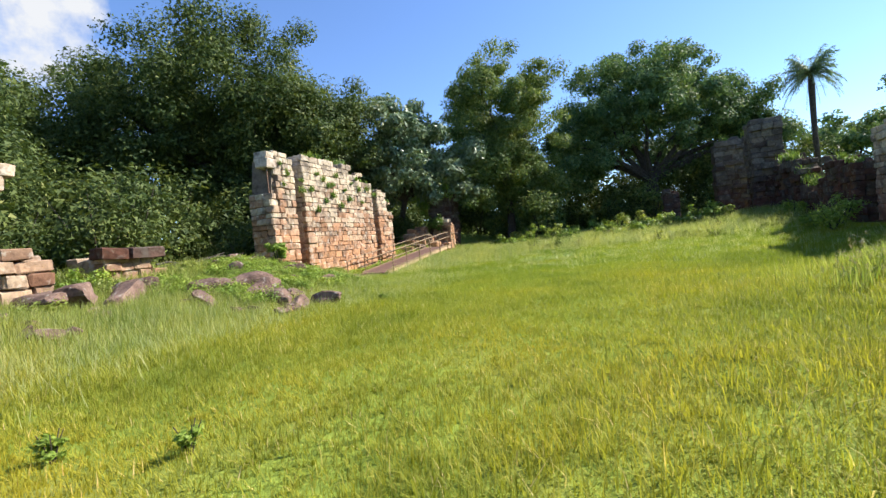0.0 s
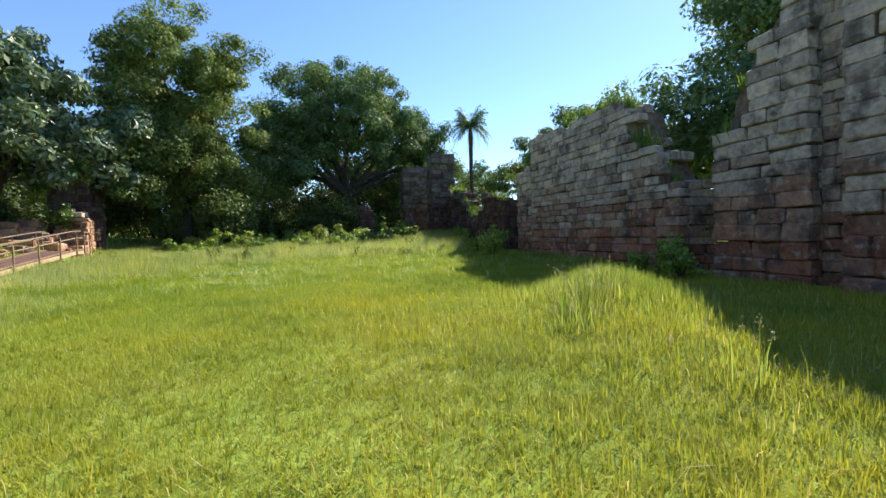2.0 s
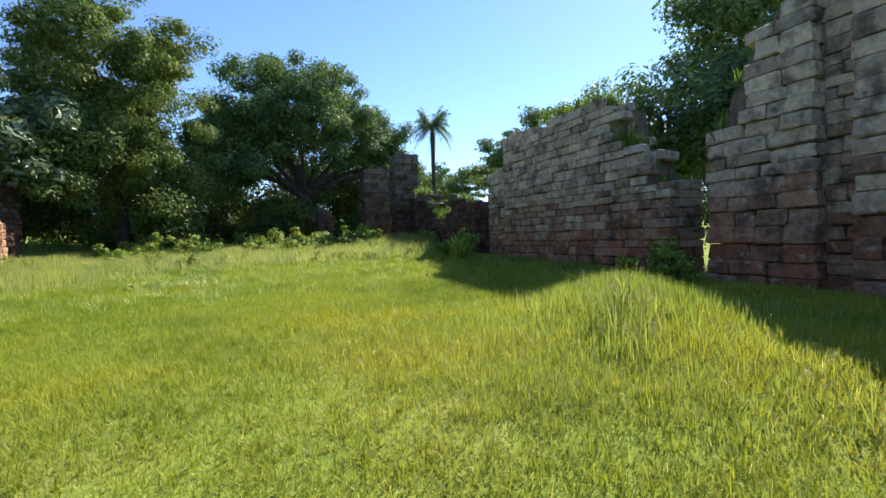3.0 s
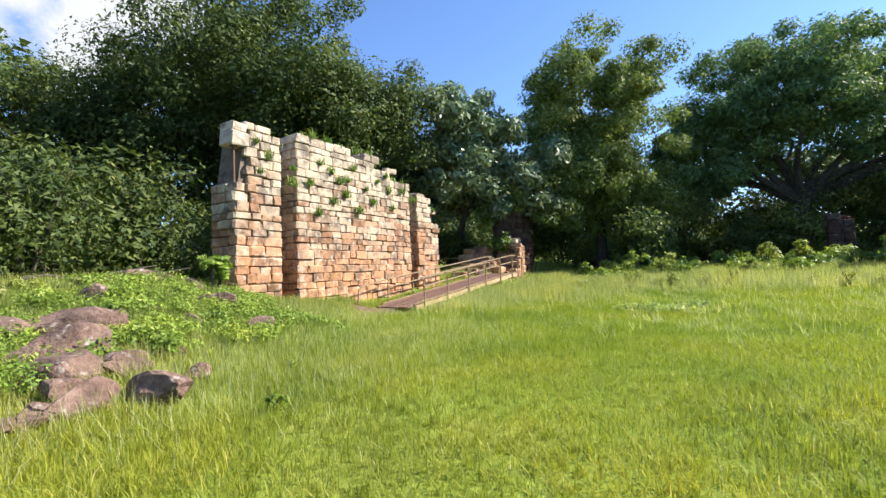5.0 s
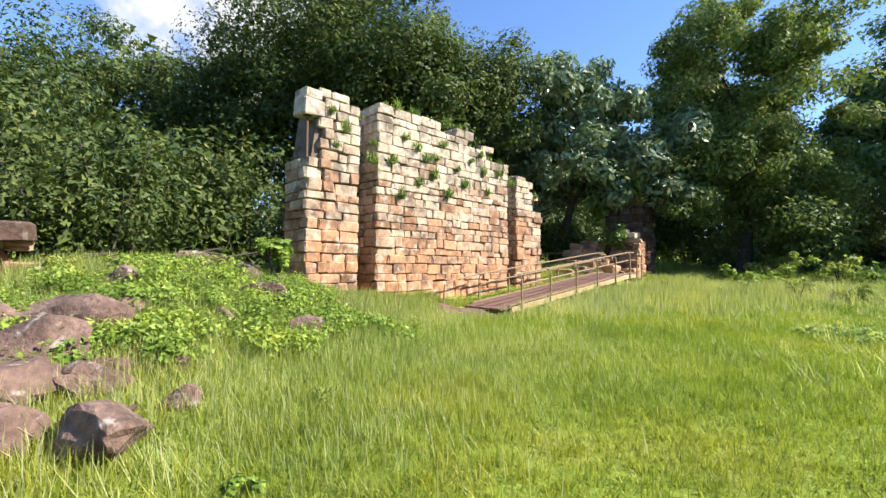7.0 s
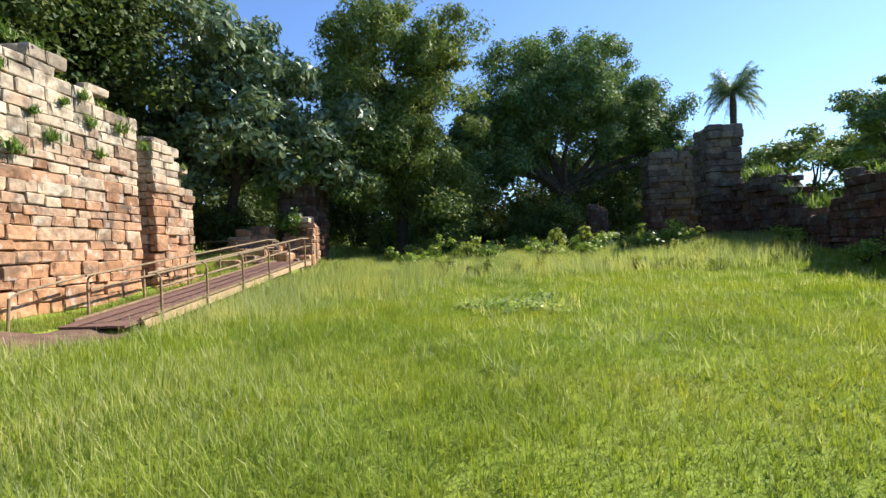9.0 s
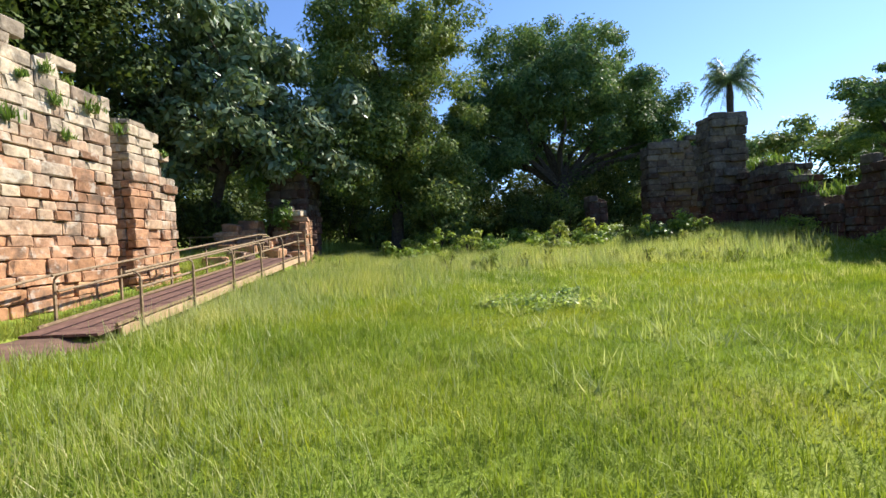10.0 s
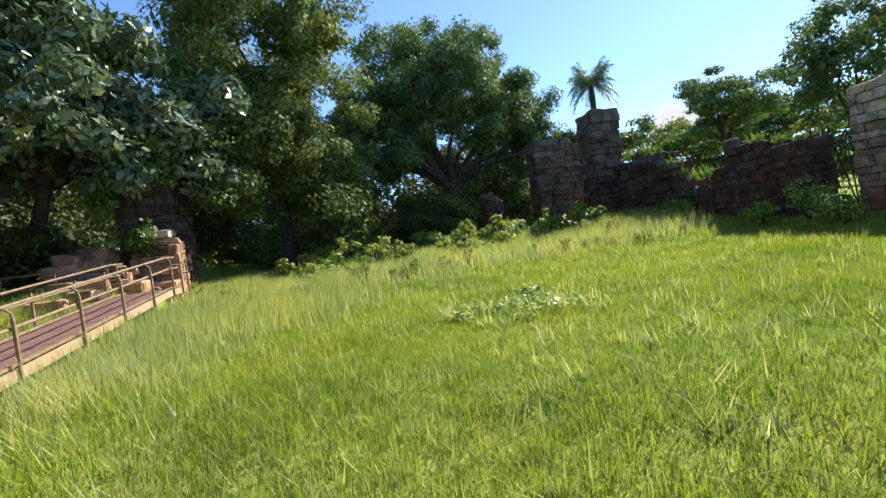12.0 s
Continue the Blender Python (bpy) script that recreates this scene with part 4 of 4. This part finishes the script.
def build_palm():
    x, y = 32.4, 40.4
    z = float(ground_at(x, y))
    ob = thing("palm_tree", "slender tall feather palm with drooping grey-green fronds", "palm", (x, y, z))
    top = 13.5
    bm = bmesh.new()
    tube(bm, [(x, y, z - 0.2), (x + 0.1, y, z + 3), (x - 0.05, y, z + 7), (x, y, top - 1.2), (x, y, top)], [0.3, 0.22, 0.21, 0.26, 0.16], 10)
    part("trunk", bm, BARK, ob)
    rng = np.random.default_rng(5)
    for k in range(54):
        a = k * 2.399 + rng.normal() * 0.2
        rise = 1.45 - 2.1 * (k / 53)
        length = rng.uniform(2.4, 3.2)
        n = 42
        s = np.linspace(0.05, 1, n)
        d = np.array([math.cos(a), math.sin(a), 0])
        spine = np.array([x, y, top]) + d * (length * s * (1 - 0.22 * s))[:, None] * math.cos(rise * 0.6) + np.array([0, 0, 1]) * (length * (math.sin(rise) * s - 0.42 * s ** 2.4))[:, None]
        side = np.array([-math.sin(a), math.cos(a), 0])
        v, t = [], []
        for j in range(n):
            for g in (-1, 1):
                l = 0.85 * math.sin(math.pi * min(0.97, s[j] * 0.85 + 0.12)) * rng.uniform(0.8, 1.1)
                e = spine[j] + (side * g * 0.75 + d * 0.5 + np.array([0, 0, -0.32 + rng.normal() * 0.3])) * l
                i = len(v)
                v += [spine[j] - d * 0.035, spine[j] + d * 0.035, e]
                t.append((i, i + 1, i + 2))
        for j in range(n - 1):
            i = len(v)
            v += [spine[j] - side * 0.03, spine[j] + side * 0.03, spine[j + 1]]
            t.append((i, i + 1, i + 2))
        np_part("frond", np.array(v), np.array(t), PALM_LEAF, ob)


build_palm()


def build_far_wood():
    """The wood that closes the clearing all round, too dense to tell tree from tree."""
    rng = np.random.default_rng(91)
    chunks = []
    for n, u0, u1, v0, v1, h in ((200, -50, 16, 60, 72, 12), (150, -50, -30, -8, 60, 13), (90, 34, 60, -20, 40, 8), (60, -30, -17, -30, -14, 11), (90, -30, 40, -45, -34, 12), (240, -24, 22, 51, 60, 6.5), (120, -25, -18.5, -6, 42, 5)):
        u, v = rng.uniform(u0, u1, n), rng.uniform(v0, v1, n)
        z = ground_uv(u, v) + h * rng.random(n) ** 0.8
        c = np.stack([UX * u + VX * v, UY * u + VY * v, z], 1)
        rad = rng.uniform(1.6, 3.2, n) * (0.7 if h < 7 else 1.0)
        chunks.append(leaf_cloud(rng, c, np.stack([rad, rad, rad * 0.8], 1), 120 if h > 7 else 260, 0.62 if h > 7 else 0.26, 0.1, 0.6, True))
    tagged(np_part("far_wood", *join_np(chunks), OAKY), "dense dark green wood closing the clearing", "trees", kind="stuff")


build_far_wood()


def shrub(name, label, x, y, r, h, mat, leaf, n, seed, group="", category="shrub"):
    rng = np.random.default_rng(seed)
    z = float(ground_at(x, y))
    ob = thing(name, label, category, (x, y, z), group)
    for k in range(4):
        bm = bmesh.new()
        a = k * 1.57 + rng.random()
        tube(bm, [(x, y, z - 0.05), (x + 0.3 * r * math.cos(a), y + 0.3 * r * math.sin(a), z + h * 0.45), (x + 0.6 * r * math.cos(a), y + 0.6 * r * math.sin(a), z + h * 0.8)], [min(0.04, 0.025 * h), min(0.025, 0.016 * h), 0.004], 5)
        part("stem", bm, BARK, ob)
    cl = crown_clumps(rng, (x, y, z + h * 0.5), (r * 0.85, r * 0.85, h * 0.42), max(6, int(n / 40)), 0.3)
    rad = rng.uniform(0.22, 0.42, len(cl)) * r
    v, t = leaf_cloud(rng, cl, np.stack([rad, rad, rad * 0.8], 1), 40, leaf, 0.0, 0.5, r > 1.0)
    np_part("foliage", v, t, mat, ob)


def build_shrubs():
    rng = random.Random(17)
    for k in range(64):
        u, v = rng.uniform(-9.0, 8.0), rng.uniform(33.5, 40)
        p = W(u, v)
        shrub("shrub", "bright leafy undergrowth shrub at the wood's edge", p.x, p.y, rng.uniform(0.5, 1.2), rng.choice((0.6, 0.9, 1.2, 1.7)) * rng.uniform(0.8, 1.2), rng.choice((SHRUB, TALL, VINE, VINE)), 0.2, rng.choice((300, 500, 800)), 100 + k, "undergrowth at the wood's edge")
    for k in range(40):
        u, v = rng.uniform(-10.5, 9.5), rng.uniform(29, 36)
        p = W(u, v)
        shrub("wispy_weed", "pale wispy seeding weed standing in the grass", p.x, p.y, rng.uniform(0.25, 0.6), rng.uniform(0.4, 0.95), rng.choice((STRAW, TALL, TALL)), 0.09, 320, 700 + k, "wispy weeds at the clearing's edge", "weeds")
    for k in range(34):
        u, v = rng.uniform(-22, -16.6), rng.uniform(0, 34)
        p = W(u, v)
        shrub("understory_bush", "dark understory bush in the shade of the trees", p.x, p.y, rng.uniform(1.5, 2.8), rng.uniform(2.5, 5.0), OAKY, 0.18, 2200, 200 + k, "understory behind the left wall")
    for k in range(14):
        u, v = rng.uniform(-29, -21), rng.uniform(14, 24)
        p = W(u, v)
        shrub("understory_bush", "dark understory bush in the shade of the trees", p.x, p.y, rng.uniform(2.2, 3.2), rng.uniform(4.5, 7.0), OAKY, 0.24, 2200, 800 + k, "understory behind the left wall")
    for k in range(30):
        u, v = rng.uniform(-15, 14), rng.uniform(47, 55)
        p = W(u, v)
        shrub("understory_bush", "dark understory bush in the shade of the trees", p.x, p.y, rng.uniform(1.8, 3.2), rng.uniform(3, 6.5), rng.choice((OAKY, FEATHERY, BLUISH)), 0.3, 1000, 300 + k, "understory behind the clearing")
    for k in range(12):
        u, v = rng.uniform(-17, -4), rng.uniform(37, 46)
        p = W(u, v)
        shrub("understory_bush", "dark understory bush in the shade of the trees", p.x, p.y, rng.uniform(1.5, 2.6), rng.uniform(2.5, 5.5), rng.choice((OAKY, FEATHERY)), 0.26, 1500, 350 + k, "understory behind the clearing")
    for k, (u, v, r, h) in enumerate(((10.0, 13.2, 0.7, 1.3), (9.6, 14.0, 0.5, 0.8), (9.2, 24.5, 1.0, 1.2), (9.8, 12.6, 0.6, 0.9), (10.2, 26.3, 1.1, 1.7), (9.6, 27.6, 0.8, 1.0), (10.3, 32.5, 0.9, 1.0), (13.0, 13.3, 1.4, 3.4), (15, 14.2, 2, 5), (13.2, 25.8, 1.5, 4.0), (14.5, 27.5, 1.8, 4.6), (12.9, 24.2, 1.2, 4.4))):
        p = W(u, v)
        shrub("shrub", "leafy green shrub at the foot of the wall", p.x, p.y, r, h, VINE if k < 7 else OAKY, 0.14, 800, 400 + k, "shrubs by the right wall")
    for k, v in enumerate((17.6, 18.6, 19.5, 20.6)):
        p = W(RIGHT + 0.9, v)
        tagged(np_part("wall_top_bush", *leaf_cloud(np.random.default_rng(70 + k), crown_clumps(np.random.default_rng(80 + k), (p.x, p.y, 6.6), (0.8, 0.8, 0.6), 14, 0.2), np.full((14, 3), 0.36), 60, 0.14), SHRUB), "green bush growing on the wall top", "shrub", "bushes on the wall top")
    for k, (x, y, r, h) in enumerate(((-2.3, 2.8, 0.16, 0.3), (-3.5, 2.9, 0.14, 0.32), (-2.44, 11.45, 0.14, 0.22), (-3.3, 13.2, 0.16, 0.2))):
        shrub("lawn_weed", "small dark green broad-leaved weed in the lawn", x, y, r, h, VINE, 0.05, 320, 600 + k, "weeds in the lawn", "weeds")
    for k, (u, v, z, r) in enumerate(((-13.4, 32.0, 5.7, 1.0), (-12.6, 32.1, 5.5, 0.8), (-14.0, 31.8, 4.6, 0.9), (-13.0, 31.4, 3.1, 0.6))):
        p = W(u, v)
        tagged(np_part("hanging_foliage", *leaf_cloud(np.random.default_rng(170 + k), crown_clumps(np.random.default_rng(180 + k), (p.x, p.y, z), (r, r, r * 0.8), 18, 0.2), np.full((18, 3), 0.34), 60, 0.16), SHRUB), "leafy creeper hanging over the shaded wall", "creeper", "creepers on the side wall")
    for k, (u, v, r, h) in enumerate(((-13.0, 6.6, 0.5, 0.5), (-12.9, 7.2, 0.45, 0.4), (-13.3, 7.0, 0.6, 0.6), (-12.7, 9.5, 0.4, 0.4), (-12.3, 8.3, 0.5, 0.35), (-11.9, 5.2, 0.5, 0.35), (-12.4, 10.4, 0.5, 0.4))):
        p = W(u, v)
        shrub("bank_weed", "rank yellow-green weed clump on the ruined bank", p.x, p.y, r, h, TALL if k % 2 else VINE, 0.09, 700, 660 + k, "weeds on the ruined bank", "weeds")
    p = W(-12.1, 12.9)
    shrub("fern_bush", "upright feathery light-green bush on the bank", p.x, p.y, 0.45, 1.3, VINE, 0.16, 900, 450)
    for k in range(66):
        u, v = rng.uniform(-12.6, -8.9), rng.uniform(8.0, 13.8)
        p = W(u, v)
        shrub("vine_clump", "low bright green vine growing over fallen stones", p.x, p.y, rng.uniform(0.4, 0.8), rng.uniform(0.14, 0.34), VINE, 0.07, 1400, 500 + k, "vines on the rubble bank", "vine")
    for k, (u, v, r, h) in enumerate(((-3.4, 21.4, 0.9, 0.16), (-2.6, 21.0, 0.75, 0.15), (-4.3, 21.8, 0.6, 0.14), (-2.9, 22.1, 0.6, 0.16), (-2.4, 23.0, 0.5, 0.18), (-11.2, 30.8, 0.5, 0.7), (-10.6, 31.4, 0.6, 0.6))):
        p = W(u, v)
        shrub("weed_patch", "pale leafy weed patch in the lawn", p.x, p.y, r, h, PALE_WEED if k < 5 else VINE, 0.1, 420, 560 + k, "weed patches", "weeds")


build_shrubs()


# ---- grass ----
def clear_of_walls(u, v):
    """True where grass can grow."""
    ok = (u > LEFT + 0.1) | (v < 13.3) | (v > 25)
    ok &= ~((u > -13.0) & (u < -11.25) & (v > 19.2) & (v < 31.0))
    ok &= ~(np.hypot((u + 12.0) / 1.0, (v - 18.9) / 1.15) < 0.95)
    return ok & (u < RIGHT - 0.05)


def scatter(rng, n, u0, u1, v0, v1, soft=0.9):
    u, v = rng.uniform(u0, u1, n) + rng.normal(size=n) * soft, rng.uniform(v0, v1, n) + rng.normal(size=n) * soft
    k = clear_of_walls(u, v)
    u, v = u[k], v[k]
    return u, v, np.stack([UX * u + VX * v, UY * u + VY * v, ground_uv(u, v)], 1)


def build_grass():
    rng = np.random.default_rng(77)
    # lawn round the walked line: leaning tufts over a fine short sward
    tufts, each = 17000, 11
    tu, tv = rng.uniform(-7.8, 5.0, tufts), rng.uniform(-1.5, 22.5, tufts)
    size = rng.uniform(0.55, 1.35, tufts) * (0.85 + 0.35 * np.sin(0.8 * tu + 1.3 * np.sin(0.7 * tv)))
    a = rng.random((tufts, each)) * math.tau
    r = 0.09 * rng.random((tufts, each)) ** 0.5 * size[:, None]
    u, v = (tu[:, None] + r * np.cos(a)).ravel(), (tv[:, None] + r * np.sin(a)).ravel()
    h = (np.repeat(size, each) * rng.uniform(0.08, 0.19, tufts * each))
    k = clear_of_walls(u, v)
    p = np.stack([UX * u + VX * v, UY * u + VY * v, ground_uv(u, v)], 1)
    turn = a.ravel() + ANG_U + rng.normal(size=tufts * each) * 0.8
    chunks = [blades(rng, p[k], h[k], 0.0065, 1.4, 2, turn[k])]
    u, v, p = scatter(rng, 350000, -7.5, 4.8, -1.2, 22)
    clump = 0.5 + 0.5 * np.sin(1.7 * u + 2.0 * np.sin(0.9 * v)) * np.sin(1.3 * v + 1.4 * np.sin(1.1 * u))
    chunks.append(blades(rng, p, rng.uniform(0.05, 0.12, len(u)) * (0.75 + 0.6 * clump), 0.0085, 1.5, 1))
    tagged(np_part("lawn_grass", *join_np(chunks), LAWN), "short sunlit yellow-green lawn grass", "grass", kind="stuff")
    # the rest of the clearing
    chunks = []
    for n, u0, u1, v0, v1, hh, w in ((90000, 4.4, 11, -4, 26, (0.06, 0.2), 0.017), (60000, -11, -7.4, -4, 22, (0.08, 0.24), 0.014), (160000, -11, 11, 22, 33, (0.06, 0.2), 0.014)):
        u, v, p = scatter(rng, n, u0, u1, v0, v1)
        chunks.append(blades(rng, p, rng.uniform(*hh, len(u)), w, 0.9, 1))
    tagged(np_part("meadow_grass", *join_np(chunks), LAWN), "ankle-high green meadow grass", "grass", kind="stuff")
    chunks = []
    tufts, each = 1500, 14
    tu, tv = rng.uniform(-10.5, 10.5, tufts), 16 + 20 * rng.random(tufts) ** 0.7
    u, v = np.repeat(tu, each) + rng.normal(size=tufts * each) * 0.1, np.repeat(tv, each) + rng.normal(size=tufts * each) * 0.1
    k = clear_of_walls(u, v)
    u, v = u[k], v[k]
    p = np.stack([UX * u + VX * v, UY * u + VY * v, ground_uv(u, v)], 1)
    chunks.append(blades(rng, p, rng.uniform(0.12, 0.36, len(u)), 0.02, 1.2, 1))
    for n, u0, u1, v0, v1, hh, w in ((34000, -12.5, -7.6, -1, 11, (0.14, 0.42), 0.01), (12000, -9.5, -6.2, 10, 17, (0.1, 0.28), 0.009), (9000, -11.2, -9.0, 20, 31, (0.25, 0.7), 0.012), (34000, -11, 9, 30, 37, (0.3, 0.8), 0.02), (16000, -11.0, -7, 25, 34, (0.3, 0.75), 0.016), (7000, -13.2, -11, 13, 18, (0.15, 0.4), 0.014)):
        u, v, p = scatter(rng, n, u0, u1, v0, v1)
        chunks.append(blades(rng, p, rng.uniform(*hh, len(u)), w, 1.0, 1))
    tagged(np_part("dry_grass", *join_np(chunks), STRAW), "straw-coloured seeding grass on banks and edges", "grass", kind="stuff")
    chunks = []
    for n, u0, u1, v0, v1, hh, w in ((60000, -12, 11, 32, 43, (0.2, 0.7), 0.035), (40000, -13.4, -9.5, -1, 15, (0.15, 0.45), 0.018), (12000, -13.4, -12.6, 14, 25, (0.12, 0.4), 0.02), (16000, -11.2, -7, 25, 34, (0.25, 0.7), 0.03), (5000, 3.4, 5.2, 6.0, 10.5, (0.07, 0.2), 0.011), (7000, 4.6, 6.4, 8.8, 11.6, (0.12, 0.36), 0.012), (7000, -9.5, -6.5, 4, 16, (0.1, 0.26), 0.012), (9000, -16.5, -13.2, 24.5, 31, (0.15, 0.45), 0.02), (5000, -13.4, -12.9, 17, 25, (0.08, 0.25), 0.014), (16000, -17, -13.5, 0, 13, (0.15, 0.5), 0.025)):
        u, v, p = scatter(rng, n, u0, u1, v0, v1)
        chunks.append(blades(rng, p, rng.uniform(*hh, len(u)), w, 0.7, 1))
    u, v, p = scatter(rng, 9000, LEFT + 0.1, -12.98, 14, 31, 0.03)
    chunks.append(blades(rng, p, rng.uniform(0.1, 0.32, len(u)), 0.012, 0.9, 1))
    tagged(np_part("tall_grass", *join_np(chunks), TALL), "tall pale seeding grass at the edges", "grass", kind="stuff")


build_grass()


def build_plumes():
    rng = np.random.default_rng(31)
    for k, (x, y, n, h) in enumerate(((5.9, 6.5, 40, 0.45), (6.4, 6.9, 45, 0.55), (6.9, 7.2, 45, 0.6), (7.3, 7.1, 40, 0.55), (5.4, 4.35, 16, 0.6), (6.7, 6.7, 30, 0.5), (7.6, 7.4, 30, 0.6))):
        z = float(ground_at(x, y))
        p = np.tile([[x, y, z]], (n, 1)) + rng.normal(size=(n, 3)) * [0.16, 0.16, 0]
        v1, t1 = blades(rng, p, h * rng.uniform(0.7, 1.1, n), 0.014, 0.9)
        tips = v1.reshape(-1, 5, 3)[:, 4]
        v2, t2 = leaf_cloud(rng, tips[::3], np.full((len(tips[::3]), 3), [0.035, 0.035, 0.08]), 22, 0.032, 0.8, 0.2)
        ob = thing("plume_grass", "feathery plume grass with silvery seed heads", "grass", (x, y, z), "plume grass on the hump")
        np_part("leaves", v1, t1, TALL, ob)
        np_part("seed_heads", v2, t2, PLUME, ob, "silvery drooping seed heads")


build_plumes()


# ---- loose things by the ruins ----
def build_fallen_blocks():
    rng = random.Random(27)
    for u, v, w, h, up in ((-15.2, 30.9, 1.1, 0.5, 0.0), (-15.1, 30.9, 0.95, 0.4, 0.48), (-14.9, 31.0, 0.8, 0.35, 0.86), (-14.2, 30.8, 0.8, 0.4, 0.0), (-13.5, 30.9, 0.9, 0.45, 0.0), (-13.3, 31.0, 0.7, 0.3, 0.43), (-12.8, 31.3, 0.6, 0.4, 0.0), (-14.4, 29.8, 0.9, 0.4, 0.0), (-13.6, 29.6, 0.7, 0.35, 0.0), (-13.5, 28.6, 0.6, 0.3, 0.0), (-13.8, 27.6, 0.8, 0.35, 0.0), (-14.4, 31.4, 1.1, 0.55, 0.0), (-14.3, 31.4, 1.0, 0.45, 0.52), (-14.3, 31.5, 0.95, 0.4, 0.95), (-13.0, 30.6, 1.0, 0.7, 0.0), (-12.2, 31.25, 0.9, 0.6, 0.0)):
        ob = new("fallen_block", rng.choice(SUNLIT_BLOCKS))
        z = float(ground_uv(u, v)) + up + h * 0.42
        ob.matrix_basis = Matrix.LocRotScale(W(u, v, z), Euler((rng.gauss(0, 0.06), rng.gauss(0, 0.06), ANG_U + rng.gauss(0, 0.2))), (w, w * 0.75, h))
        tagged(ob, "squared reddish fallen wall block beside the ramp", "stone block", "fallen blocks by the ramp")


build_fallen_blocks()


def build_branches():
    rng = random.Random(33)
    for k in range(12):
        u, v = rng.uniform(-15.5, -13.6), rng.uniform(9.8, 13.2)
        a = rng.uniform(-0.5, 0.5)
        n = rng.uniform(1.2, 2.6)
        z = float(ground_uv(u, v)) + rng.uniform(0.05, 0.35)
        p = [W(u + t * n * math.sin(a) * 0.4, v + (t - 0.5) * n * math.cos(a), z + 0.12 * math.sin(3 * t + k) + 0.1 * t) for t in (0, 0.35, 0.7, 1)]
        bm = bmesh.new()
        tube(bm, p, [0.05, 0.04, 0.03, 0.012], 6)
        tagged(part("fallen_branch", bm, BARK, None), "dry grey fallen branch lying behind the bank", "branch", "fallen branches behind the bank")


build_branches()
